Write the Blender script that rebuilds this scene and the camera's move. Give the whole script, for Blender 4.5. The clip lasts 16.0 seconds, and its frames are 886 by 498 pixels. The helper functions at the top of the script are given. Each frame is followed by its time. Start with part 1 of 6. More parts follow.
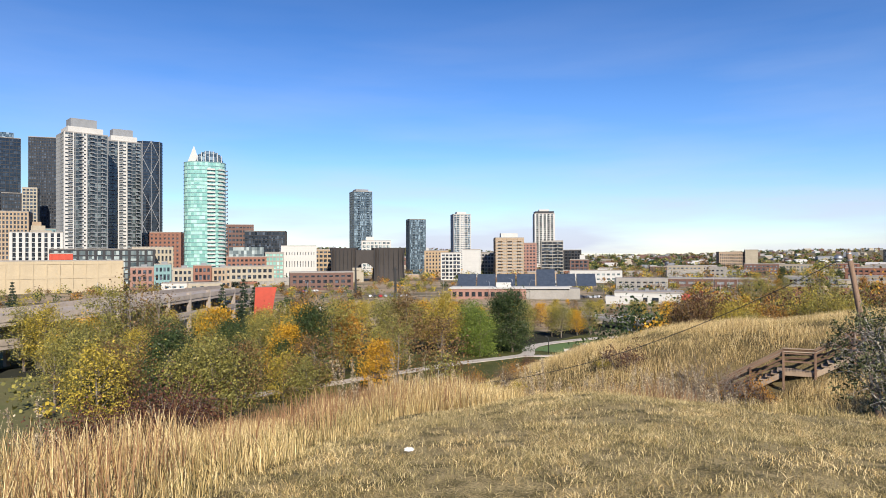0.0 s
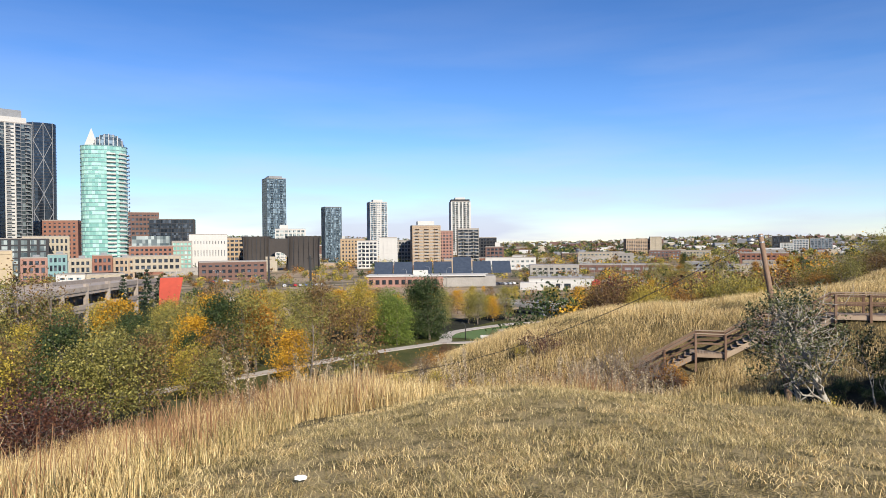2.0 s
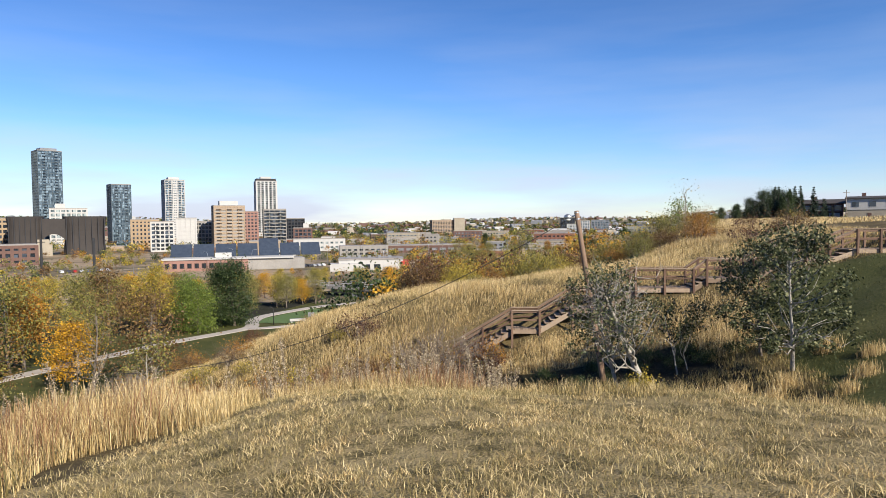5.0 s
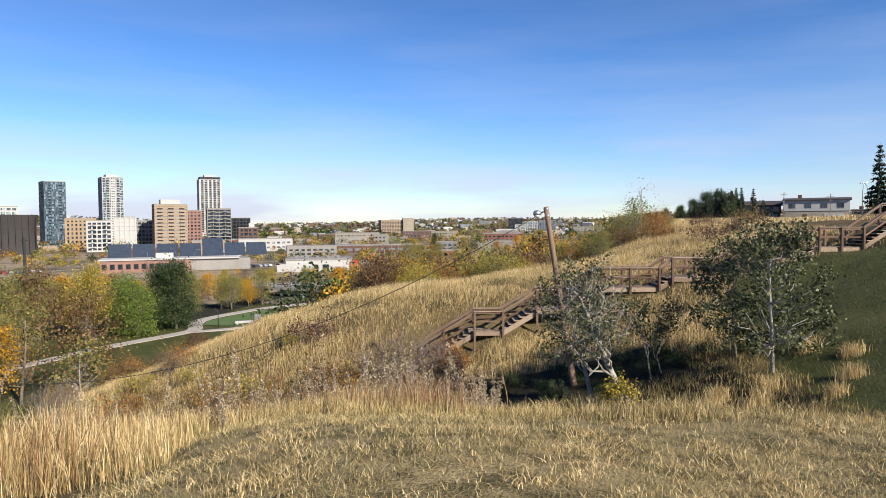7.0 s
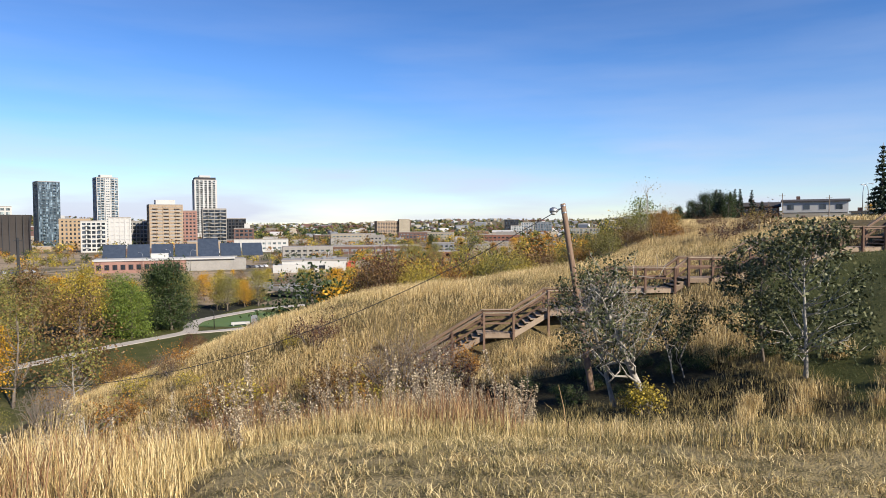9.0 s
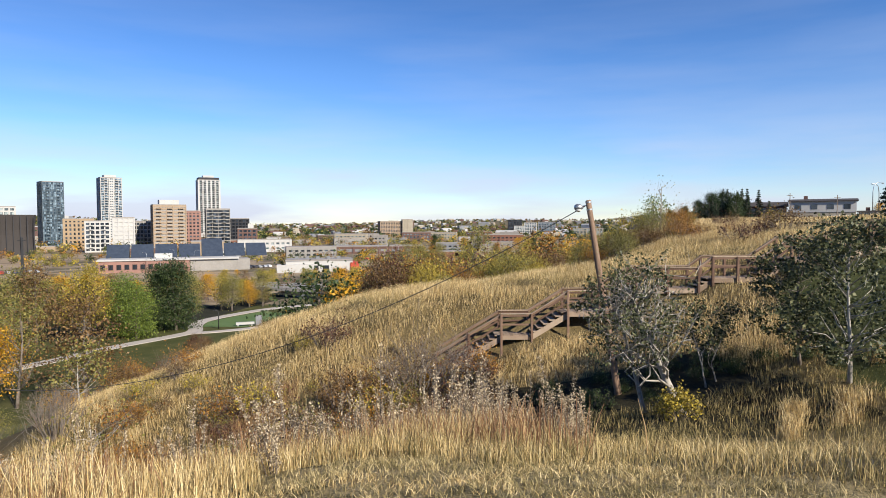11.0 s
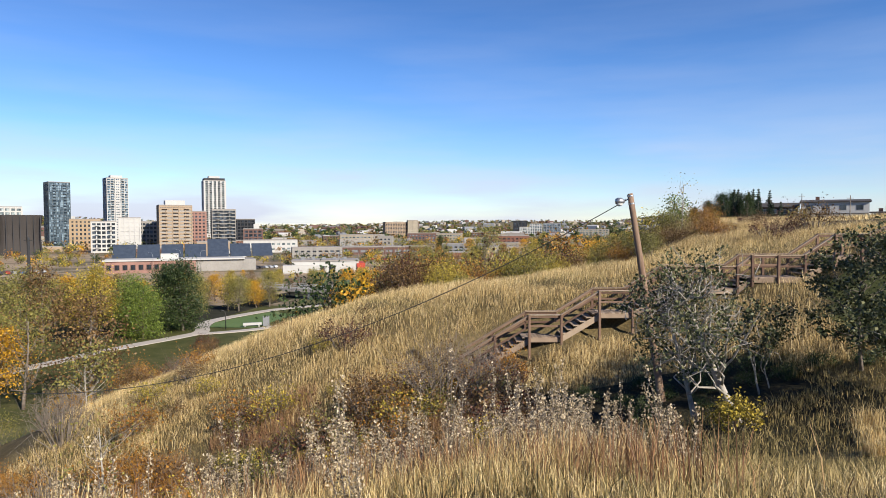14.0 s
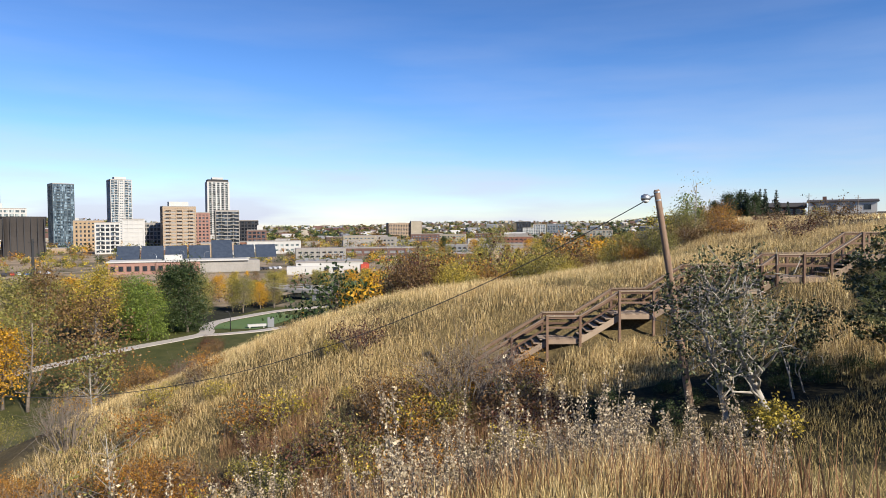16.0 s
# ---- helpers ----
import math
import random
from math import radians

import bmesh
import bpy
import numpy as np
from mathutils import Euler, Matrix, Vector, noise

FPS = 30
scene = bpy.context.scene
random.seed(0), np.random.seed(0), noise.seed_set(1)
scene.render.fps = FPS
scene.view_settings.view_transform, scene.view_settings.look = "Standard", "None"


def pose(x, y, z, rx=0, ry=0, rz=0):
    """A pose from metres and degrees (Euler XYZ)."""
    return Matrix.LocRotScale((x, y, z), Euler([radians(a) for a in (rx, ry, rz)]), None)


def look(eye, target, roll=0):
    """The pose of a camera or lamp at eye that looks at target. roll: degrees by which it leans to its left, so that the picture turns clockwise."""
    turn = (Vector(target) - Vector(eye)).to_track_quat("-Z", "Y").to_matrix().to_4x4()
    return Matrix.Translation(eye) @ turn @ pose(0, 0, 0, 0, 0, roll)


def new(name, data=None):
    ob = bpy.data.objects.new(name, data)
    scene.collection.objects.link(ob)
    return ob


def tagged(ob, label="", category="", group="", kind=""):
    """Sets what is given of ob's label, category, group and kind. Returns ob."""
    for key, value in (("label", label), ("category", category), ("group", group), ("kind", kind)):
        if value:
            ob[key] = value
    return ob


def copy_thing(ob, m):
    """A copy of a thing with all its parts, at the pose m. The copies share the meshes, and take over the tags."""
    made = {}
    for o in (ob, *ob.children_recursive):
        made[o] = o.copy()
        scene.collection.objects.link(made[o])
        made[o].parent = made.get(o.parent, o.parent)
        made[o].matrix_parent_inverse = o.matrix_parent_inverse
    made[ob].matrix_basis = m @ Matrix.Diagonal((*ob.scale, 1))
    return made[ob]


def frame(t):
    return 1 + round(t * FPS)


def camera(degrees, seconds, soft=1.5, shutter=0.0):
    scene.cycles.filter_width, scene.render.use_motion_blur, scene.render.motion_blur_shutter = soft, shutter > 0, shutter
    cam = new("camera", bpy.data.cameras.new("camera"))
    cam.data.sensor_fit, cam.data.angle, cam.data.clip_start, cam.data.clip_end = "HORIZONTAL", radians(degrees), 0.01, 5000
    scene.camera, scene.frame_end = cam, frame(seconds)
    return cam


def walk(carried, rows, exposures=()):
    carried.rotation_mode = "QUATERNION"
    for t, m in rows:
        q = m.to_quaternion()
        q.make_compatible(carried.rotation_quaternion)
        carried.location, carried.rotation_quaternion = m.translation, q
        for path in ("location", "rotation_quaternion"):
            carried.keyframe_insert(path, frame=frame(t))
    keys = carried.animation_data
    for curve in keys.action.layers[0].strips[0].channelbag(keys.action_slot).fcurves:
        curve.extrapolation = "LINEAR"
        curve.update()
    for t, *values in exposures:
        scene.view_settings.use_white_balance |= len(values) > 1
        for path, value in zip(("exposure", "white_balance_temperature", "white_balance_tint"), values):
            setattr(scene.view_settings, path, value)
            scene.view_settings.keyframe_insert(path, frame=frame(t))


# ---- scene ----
cam = camera(67.8, 16.0, soft=0.9)
PATH = [
    (0, (-0.998, -1.481, 1.96), (-1.919, 0.294, 1.982), -0.3),
    (0.5, (-1.105, -1.149, 1.906), (-2.015, 0.632, 1.927), -0.3),
    (1, (-1.276, -0.818, 1.86), (-2.15, 0.981, 1.874), -0.3),
    (1.5, (-1.456, -0.462, 1.832), (-2.259, 1.37, 1.835), -0.4),
    (2, (-1.602, -0.061, 1.8), (-2.293, 1.816, 1.784), -0.6),
    (2.5, (-1.797, 0.278, 1.756), (-2.356, 2.197, 1.721), -0.6),
    (3, (-1.924, 0.631, 1.707), (-2.352, 2.584, 1.652), -0.6),
    (3.5, (-2.073, 1.008, 1.668), (-2.392, 2.981, 1.601), -0.6),
    (4, (-2.21, 1.369, 1.645), (-2.45, 3.353, 1.57), -0.6),
    (4.5, (-2.313, 1.727, 1.633), (-2.498, 3.717, 1.555), -0.6),
    (5, (-2.507, 2.067, 1.615), (-2.637, 4.061, 1.536), -0.6),
    (7.5, (-3.293, 4.121, 1.408), (-3.255, 6.119, 1.329), -0.4),
    (8, (-3.423, 4.422, 1.361), (-3.383, 6.421, 1.284), -0.4),
    (8.5, (-3.614, 4.668, 1.322), (-3.574, 6.666, 1.245), -0.3),
    (9, (-3.788, 4.957, 1.312), (-3.749, 6.955, 1.236), -0.3),
    (11.5, (-4.511, 6.239, 1.146), (-4.483, 8.238, 1.071), -0.3),
    (12, (-4.612, 6.533, 1.075), (-4.586, 8.532, 1.001), -0.3),
    (12.5, (-4.793, 6.79, 1.05), (-4.77, 8.788, 0.977), -0.2),
    (13, (-5.001, 7.009, 1.061), (-4.98, 9.007, 0.989), -0.2),
    (13.5, (-5.147, 7.275, 1.031), (-5.128, 9.273, 0.959), -0.2),
    (14, (-5.323, 7.467, 0.999), (-5.307, 9.466, 0.927), -0.2),
    (14.5, (-5.501, 7.71, 0.958), (-5.487, 9.709, 0.887), -0.2),
    (15, (-5.593, 7.984, 0.929), (-5.581, 9.983, 0.858), -0.2),
    (15.5, (-5.76, 8.153, 0.897), (-5.75, 10.151, 0.828), -0.2),
    (16, (-5.854, 8.31, 0.897), (-5.847, 10.309, 0.828), -0.3),
]
walk(cam, [(t, look(eye, target, roll)) for t, eye, target, roll in PATH])

# ---- light ----
SUN_AZ = radians(42)       # from straight behind the first view, towards the right
SUN_EL = radians(31)
to_sun = Vector((math.sin(SUN_AZ) * math.cos(SUN_EL), -math.cos(SUN_AZ) * math.cos(SUN_EL), math.sin(SUN_EL)))
sun_data = bpy.data.lights.new("sun", "SUN")
sun_data.energy, sun_data.angle, sun_data.color = 5.0, radians(0.55), (1.0, 0.92, 0.79)
sun = new("sun", sun_data)
sun.matrix_world = look(to_sun * 100, (0, 0, 0))

world = bpy.data.worlds.new("sky")
scene.world = world
world.use_nodes = True
wn, wl = world.node_tree.nodes, world.node_tree.links
wn.clear()
w_out, w_bg, w_sky = wn.new("ShaderNodeOutputWorld"), wn.new("ShaderNodeBackground"), wn.new("ShaderNodeTexSky")
w_sky.sky_type, w_sky.sun_disc = "NISHITA", False
w_sky.sun_elevation, w_sky.sun_rotation = SUN_EL, math.pi - SUN_AZ
w_sky.air_density, w_sky.dust_density, w_sky.ozone_density, w_sky.altitude = 1.0, 0.0, 3.0, 1000
w_bg.inputs["Strength"].default_value = 0.108
# thin cirrus low over the horizon
w_tc, w_map, w_noise = wn.new("ShaderNodeTexCoord"), wn.new("ShaderNodeMapping"), wn.new("ShaderNodeTexNoise")
w_map.inputs["Scale"].default_value = (2.2, 2.2, 16.0)
w_noise.inputs["Scale"].default_value, w_noise.inputs["Detail"].default_value = 1.3, 5
w_ramp, w_sep, w_band = wn.new("ShaderNodeValToRGB"), wn.new("ShaderNodeSeparateXYZ"), wn.new("ShaderNodeValToRGB")
w_ramp.color_ramp.elements[0].position, w_ramp.color_ramp.elements[1].position = 0.36, 0.66
w_ramp.color_ramp.elements[0].color = (0.12, 0.12, 0.12, 1)
for pos, v in ((0.0, 1.0), (0.06, 0.75), (0.14, 0.2), (0.4, 0.0)):
    e = w_band.color_ramp.elements.new(pos)
    e.color = (v, v, v, 1)
w_band.color_ramp.elements.remove(w_band.color_ramp.elements[-1])
w_mul, w_mix, w_gam = wn.new("ShaderNodeMath"), wn.new("ShaderNodeMix"), wn.new("ShaderNodeHueSaturation")
w_mul.operation, w_mix.data_type = "MULTIPLY", "RGBA"
w_mix.inputs["B"].default_value = (4.3, 4.6, 5.6, 1)
w_gam.inputs["Saturation"].default_value = 1.3
w_gam.inputs["Hue"].default_value = 0.512
wl.new(w_tc.outputs["Generated"], w_map.inputs["Vector"])
wl.new(w_map.outputs["Vector"], w_noise.inputs["Vector"])
wl.new(w_noise.outputs["Fac"], w_ramp.inputs["Fac"])
wl.new(w_tc.outputs["Generated"], w_sep.inputs["Vector"])
wl.new(w_sep.outputs["Z"], w_band.inputs["Fac"])
wl.new(w_ramp.outputs["Color"], w_mul.inputs[0])
wl.new(w_band.outputs["Color"], w_mul.inputs[1])
wl.new(w_sky.outputs["Color"], w_gam.inputs["Color"])
wl.new(w_mul.outputs["Value"], w_mix.inputs["Factor"])
w_tint, w_tone = wn.new("ShaderNodeValToRGB"), wn.new("ShaderNodeMix")
w_tone.data_type, w_tone.blend_type = "RGBA", "MULTIPLY"
w_tone.inputs["Factor"].default_value = 1.0
w_tint.color_ramp.elements[0].color, w_tint.color_ramp.elements[1].color = (0.80, 0.78, 0.90, 1), (0.90, 0.84, 0.84, 1)
for pos, c in ((0.05, (0.78, 0.82, 0.93)), (0.13, (0.92, 0.94, 0.99)), (0.22, (1.0, 0.96, 0.97)), (0.36, (1.0, 0.88, 0.85))):
    w_tint.color_ramp.elements.new(pos).color = (*c, 1)
wl.new(w_sep.outputs["Z"], w_tint.inputs["Fac"])
wl.new(w_gam.outputs["Color"], w_tone.inputs["A"])
wl.new(w_tint.outputs["Color"], w_tone.inputs["B"])
wl.new(w_tone.outputs["Result"], w_mix.inputs["A"])
wl.new(w_mix.outputs["Result"], w_bg.inputs["Color"])
wl.new(w_bg.outputs["Background"], w_out.inputs["Surface"])
scene.view_settings.exposure = 0.57


# ---- materials ----
def mat(name, colors, scale=4.0, rough=0.85, bump=0.3, detail=6.0, fine=30.0, spread=0.25, per="", metal=0.0, bump_dist=0.02, stretch=(1, 1, 1), fine_amount=0.35):
    """Two scales of noise between the given colours; per: random value per 'island' or 'object' that shifts the tone."""
    m = bpy.data.materials.new(name)
    m.use_nodes = True
    n, l = m.node_tree.nodes, m.node_tree.links
    b = n["Principled BSDF"]
    b.inputs["Roughness"].default_value, b.inputs["Metallic"].default_value = rough, metal
    tc, mp, a, f = n.new("ShaderNodeTexCoord"), n.new("ShaderNodeMapping"), n.new("ShaderNodeTexNoise"), n.new("ShaderNodeTexNoise")
    mp.inputs["Scale"].default_value = stretch
    a.inputs["Scale"].default_value, a.inputs["Detail"].default_value = scale, detail
    f.inputs["Scale"].default_value, f.inputs["Detail"].default_value = fine, 4
    l.new(tc.outputs["Object"], mp.inputs["Vector"])
    l.new(mp.outputs["Vector"], a.inputs["Vector"])
    l.new(mp.outputs["Vector"], f.inputs["Vector"])
    mixv = n.new("ShaderNodeMix")
    mixv.data_type = "FLOAT"
    mixv.inputs["Factor"].default_value = fine_amount
    l.new(a.outputs["Fac"], mixv.inputs["A"])
    l.new(f.outputs["Fac"], mixv.inputs["B"])
    value = mixv.outputs["Result"]
    if per:
        src = n.new("ShaderNodeNewGeometry").outputs["Random Per Island"] if per == "island" else n.new("ShaderNodeObjectInfo").outputs["Random"]
        mx = n.new("ShaderNodeMix")
        mx.data_type = "FLOAT"
        mx.inputs["Factor"].default_value = spread
        l.new(value, mx.inputs["A"])
        l.new(src, mx.inputs["B"])
        value = mx.outputs["Result"]
    r = n.new("ShaderNodeValToRGB")
    els = r.color_ramp.elements
    lo, hi = (0.3, 0.7) if not per else (0.3 - 0.25 * spread, 0.7 + 0.25 * spread)
    while len(els) < len(colors):
        els.new(0.5)
    for i, c in enumerate(colors):
        els[i].position = lo + (hi - lo) * i / max(1, len(colors) - 1)
        els[i].color = (*c, 1)
    l.new(value, r.inputs["Fac"])
    l.new(r.outputs["Color"], b.inputs["Base Color"])
    if bump:
        bp = n.new("ShaderNodeBump")
        bp.inputs["Strength"].default_value, bp.inputs["Distance"].default_value = bump, bump_dist
        l.new(f.outputs["Fac"], bp.inputs["Height"])
        l.new(bp.outputs["Normal"], b.inputs["Normal"])
    return m


def leafy(name, colors, spread=0.5, scale=0.6, glow=0.12):
    """Foliage: tone by leaf, and light that passes through."""
    m = mat(name, colors, scale=scale, rough=0.55, bump=0, fine=3.0, per="island", spread=spread)
    n, l = m.node_tree.nodes, m.node_tree.links
    b, out = n["Principled BSDF"], n["Material Output"]
    tr, mx = n.new("ShaderNodeBsdfTranslucent"), n.new("ShaderNodeMixShader")
    mx.inputs["Fac"].default_value = glow
    l.new(b.inputs["Base Color"].links[0].from_socket, tr.inputs["Color"])
    l.new(b.outputs["BSDF"], mx.inputs[1])
    l.new(tr.outputs["BSDF"], mx.inputs[2])
    l.new(mx.outputs["Shader"], out.inputs["Surface"])
    b.inputs["Specular IOR Level"].default_value = 0.3
    return m


def panes(name, dark, light, cell=(2.2, 2.2, 3.2), rough=0.12, share=0.35, metal=0.0):
    """Window glass of a facade: each pane has its own tone (blinds, lit rooms, sky)."""
    m = bpy.data.materials.new(name)
    m.use_nodes = True
    n, l = m.node_tree.nodes, m.node_tree.links
    b = n["Principled BSDF"]
    b.inputs["Roughness"].default_value, b.inputs["Metallic"].default_value = rough, metal
    b.inputs["Specular IOR Level"].default_value = 0.7
    tc, dv, fl, wh, r = n.new("ShaderNodeTexCoord"), n.new("ShaderNodeVectorMath"), n.new("ShaderNodeVectorMath"), n.new("ShaderNodeTexWhiteNoise"), n.new("ShaderNodeValToRGB")
    dv.operation, fl.operation = "DIVIDE", "FLOOR"
    dv.inputs[1].default_value = cell
    l.new(tc.outputs["Object"], dv.inputs[0])
    l.new(dv.outputs["Vector"], fl.inputs[0])
    l.new(fl.outputs["Vector"], wh.inputs["Vector"])
    l.new(wh.outputs["Value"], r.inputs["Fac"])
    els = r.color_ramp.elements
    els[0].position, els[1].position = 0.0, 1.0
    els[0].color, els[1].color = (*dark, 1), (*light, 1)
    e = els.new(1 - share)
    e.color = (*[d + 0.25 * (g - d) for d, g in zip(dark, light)], 1)
    l.new(r.outputs["Color"], b.inputs["Base Color"])
    return m


M_mown = mat("mown_dry_grass", [(0.06, 0.05, 0.021), (0.16, 0.125, 0.055), (0.40, 0.305, 0.15), (0.17, 0.14, 0.06)], scale=3.2, fine=45, detail=9, bump=1.0, bump_dist=0.03, fine_amount=0.4)
M_field = mat("dry_field", [(0.045, 0.034, 0.017), (0.11, 0.083, 0.04), (0.22, 0.165, 0.08)], scale=0.35, fine=9, bump=0.5, bump_dist=0.04, fine_amount=0.45)
M_lawn = mat("lawn", [(0.035, 0.042, 0.014), (0.07, 0.075, 0.026), (0.13, 0.115, 0.048)], scale=0.3, fine=12, bump=0.6, bump_dist=0.04, fine_amount=0.55)
# near-black soil: the shadow pool under the trees is put into its colour
M_gully_shade = mat("gully_shade_soil", [(0.012, 0.012, 0.008), (0.028, 0.025, 0.014), (0.05, 0.045, 0.024)], scale=0.6, fine=9, bump=0.8, bump_dist=0.06, fine_amount=0.5)
M_park = mat("valley_park", [(0.08, 0.08, 0.035), (0.14, 0.13, 0.06), (0.09, 0.11, 0.035)], scale=0.05, fine=0.6, bump=0)
M_city = mat("city_ground", [(0.17, 0.13, 0.085), (0.36, 0.275, 0.185), (0.11, 0.095, 0.06), (0.44, 0.345, 0.24)], scale=0.02, fine=0.12, bump=0)
M_hills = mat("far_hills", [(0.10, 0.085, 0.05), (0.17, 0.14, 0.085), (0.07, 0.07, 0.045)], scale=0.004, fine=0.03, bump=0)
M_path = mat("concrete_path", [(0.36, 0.32, 0.28), (0.47, 0.42, 0.37)], scale=0.5, fine=8, bump=0.2)
M_water = mat("river_water", [(0.03, 0.032, 0.025), (0.05, 0.05, 0.04)], scale=0.3, fine=2.5, rough=0.6, bump=0.3, bump_dist=0.05)
M_water.node_tree.nodes["Principled BSDF"].inputs["Specular IOR Level"].default_value = 0.0
M_wood = mat("weathered_timber", [(0.07, 0.035, 0.022), (0.14, 0.08, 0.05), (0.24, 0.155, 0.105)], scale=1.5, fine=22, rough=0.8, bump=0.5, bump_dist=0.006, per="object", spread=0.35, stretch=(1, 1, 1))
M_plank = mat("sun_bleached_plank", [(0.16, 0.11, 0.07), (0.27, 0.195, 0.135), (0.40, 0.31, 0.22)], scale=2, fine=25, rough=0.8, bump=0.4, bump_dist=0.005, per="object", spread=0.4)
M_pole = mat("old_pole_timber", [(0.13, 0.075, 0.045), (0.22, 0.14, 0.09), (0.30, 0.21, 0.15)], scale=3, fine=26, rough=0.85, bump=0.6, bump_dist=0.01, stretch=(3, 3, 0.35))
M_bark = mat("pale_bark", [(0.16, 0.14, 0.115), (0.34, 0.31, 0.26), (0.50, 0.46, 0.4)], scale=4, fine=22, rough=0.9, bump=0.7, bump_dist=0.02, stretch=(1, 1, 0.5))
M_bark2 = mat("grey_brown_bark", [(0.09, 0.07, 0.055), (0.18, 0.145, 0.115), (0.28, 0.24, 0.2)], scale=2, fine=12, rough=0.9, bump=0.6, bump_dist=0.03)

for m_ in (M_city, M_park, M_hills, M_mown, M_field, M_lawn, M_gully_shade):
    m_.node_tree.nodes["Principled BSDF"].inputs["Specular IOR Level"].default_value = 0.08


# ---- geometry helpers ----
class Geo:
    """Collects vertices and faces of one mesh."""

    def __init__(self):
        self.v, self.f = [], []

    def add(self, v, f):
        n = len(self.v)
        self.v += [tuple(p) for p in v]
        self.f += [tuple(i + n for i in q) for q in f]
        return self

    def box(self, x0, y0, z0, x1, y1, z1, m=None):
        v = [Vector(p) for p in ((x0, y0, z0), (x1, y0, z0), (x1, y1, z0), (x0, y1, z0), (x0, y0, z1), (x1, y0, z1), (x1, y1, z1), (x0, y1, z1))]
        if m:
            v = [m @ p for p in v]
        return self.add(v, [(0, 3, 2, 1), (4, 5, 6, 7), (0, 1, 5, 4), (1, 2, 6, 5), (2, 3, 7, 6), (3, 0, 4, 7)])

    def beam(self, a, b, w, h, bevel=0.0):
        """A timber from a to b, w wide, h high, with eased edges."""
        a, b = Vector(a), Vector(b)
        d = (b - a).normalized()
        s = d.cross(Vector((0, 0, 1)))
        s = s.normalized() if s.length > 1e-4 else Vector((1, 0, 0))
        u = s.cross(d).normalized()
        e = bevel
        ring = [(-w / 2 + e, -h / 2), (w / 2 - e, -h / 2), (w / 2, -h / 2 + e), (w / 2, h / 2 - e), (w / 2 - e, h / 2), (-w / 2 + e, h / 2), (-w / 2, h / 2 - e), (-w / 2, -h / 2 + e)] if e else [(-w / 2, -h / 2), (w / 2, -h / 2), (w / 2, h / 2), (-w / 2, h / 2)]
        k = len(ring)
        v = [a + s * p + u * q for p, q in ring] + [b + s * p + u * q for p, q in ring]
        return self.add(v, [(i, (i + 1) % k, k + (i + 1) % k, k + i) for i in range(k)] + [tuple(range(k - 1, -1, -1)), tuple(range(k, 2 * k))])

    def tube(self, pts, radii, sides=7):
        """A tapering limb through the points."""
        pts = [Vector(p) for p in pts]
        n0 = len(self.v)
        for i, p in enumerate(pts):
            d = (pts[min(i + 1, len(pts) - 1)] - pts[max(i - 1, 0)]).normalized()
            s = d.cross(Vector((0.13, 0.97, 0.2))).normalized()
            u = s.cross(d)
            for j in range(sides):
                a = 2 * math.pi * j / sides
                self.v.append(tuple(p + (s * math.cos(a) + u * math.sin(a)) * radii[i]))
        for i in range(len(pts) - 1):
            for j in range(sides):
                a, b = n0 + i * sides + j, n0 + i * sides + (j + 1) % sides
                self.f.append((a, b, b + sides, a + sides))
        self.f.append(tuple(n0 + j for j in range(sides - 1, -1, -1)))
        self.f.append(tuple(n0 + (len(pts) - 1) * sides + j for j in range(sides)))
        return self

    def mesh(self, name, m, smooth=False):
        me = bpy.data.meshes.new(name)
        me.from_pydata(self.v, [], self.f)
        me.materials.append(m)
        if smooth:
            me.polygons.foreach_set("use_smooth", [True] * len(me.polygons))
        me.update()
        return me


def part(name, geo, material, parent, label="", smooth=False, at=None):
    """Links geometry as one mesh object under a thing or a part."""
    me = geo if isinstance(geo, bpy.types.Mesh) else geo.mesh(name, material, smooth)
    ob = new(name, me)
    ob.parent = parent
    if at is not None:
        ob.matrix_local = at
    if label:
        ob["label"] = label
    return ob


def thing(name, label, category, m=None, group="", kind=""):
    ob = new(name)
    ob.empty_display_size = 0.2
    if m is not None:
        ob.matrix_world = m
    return tagged(ob, label, category, group, kind)


def raw_mesh(name, verts, tris, material, smooth=False):
    """A mesh from numpy arrays of corners and triangles (or quads)."""
    me = bpy.data.meshes.new(name)
    n, k = len(verts), tris.shape[1]
    me.vertices.add(n)
    me.vertices.foreach_set("co", np.ascontiguousarray(verts, np.float32).ravel())
    me.loops.add(tris.size)
    me.loops.foreach_set("vertex_index", np.ascontiguousarray(tris, np.int32).ravel())
    me.polygons.add(len(tris))
    me.polygons.foreach_set("loop_start", np.arange(0, tris.size, k, dtype=np.int32))
    if smooth:
        me.polygons.foreach_set("use_smooth", np.ones(len(tris), bool))
    me.materials.append(material)
    me.update(calc_edges=True)
    return me


# ---- the ground ----
# the staircase: its two sides, and (x, height) where flights and landings meet
STAIR_Y0, STAIR_Y1 = 37.6, 38.85
NODES = [(-4.3, -6.05), (-1.14, -4.15), (0.33, -4.15), (2.08, -3.05), (3.6, -3.05), (5.4, -1.95), (8.4, -1.95), (9.08, -1.45), (11.5, -1.45), (12.9, -0.5), (15.3, -0.5), (16.7, 0.05), (19.0, 0.05), (20.8, 1.3), (24.5, 1.3)]


def _sp(v, k):
    return k * np.logaddexp(0.0, v / k)


def _ss(a, b, v):
    t = np.clip((v - a) / (b - a), 0, 1)
    return t * t * (3 - 2 * t)


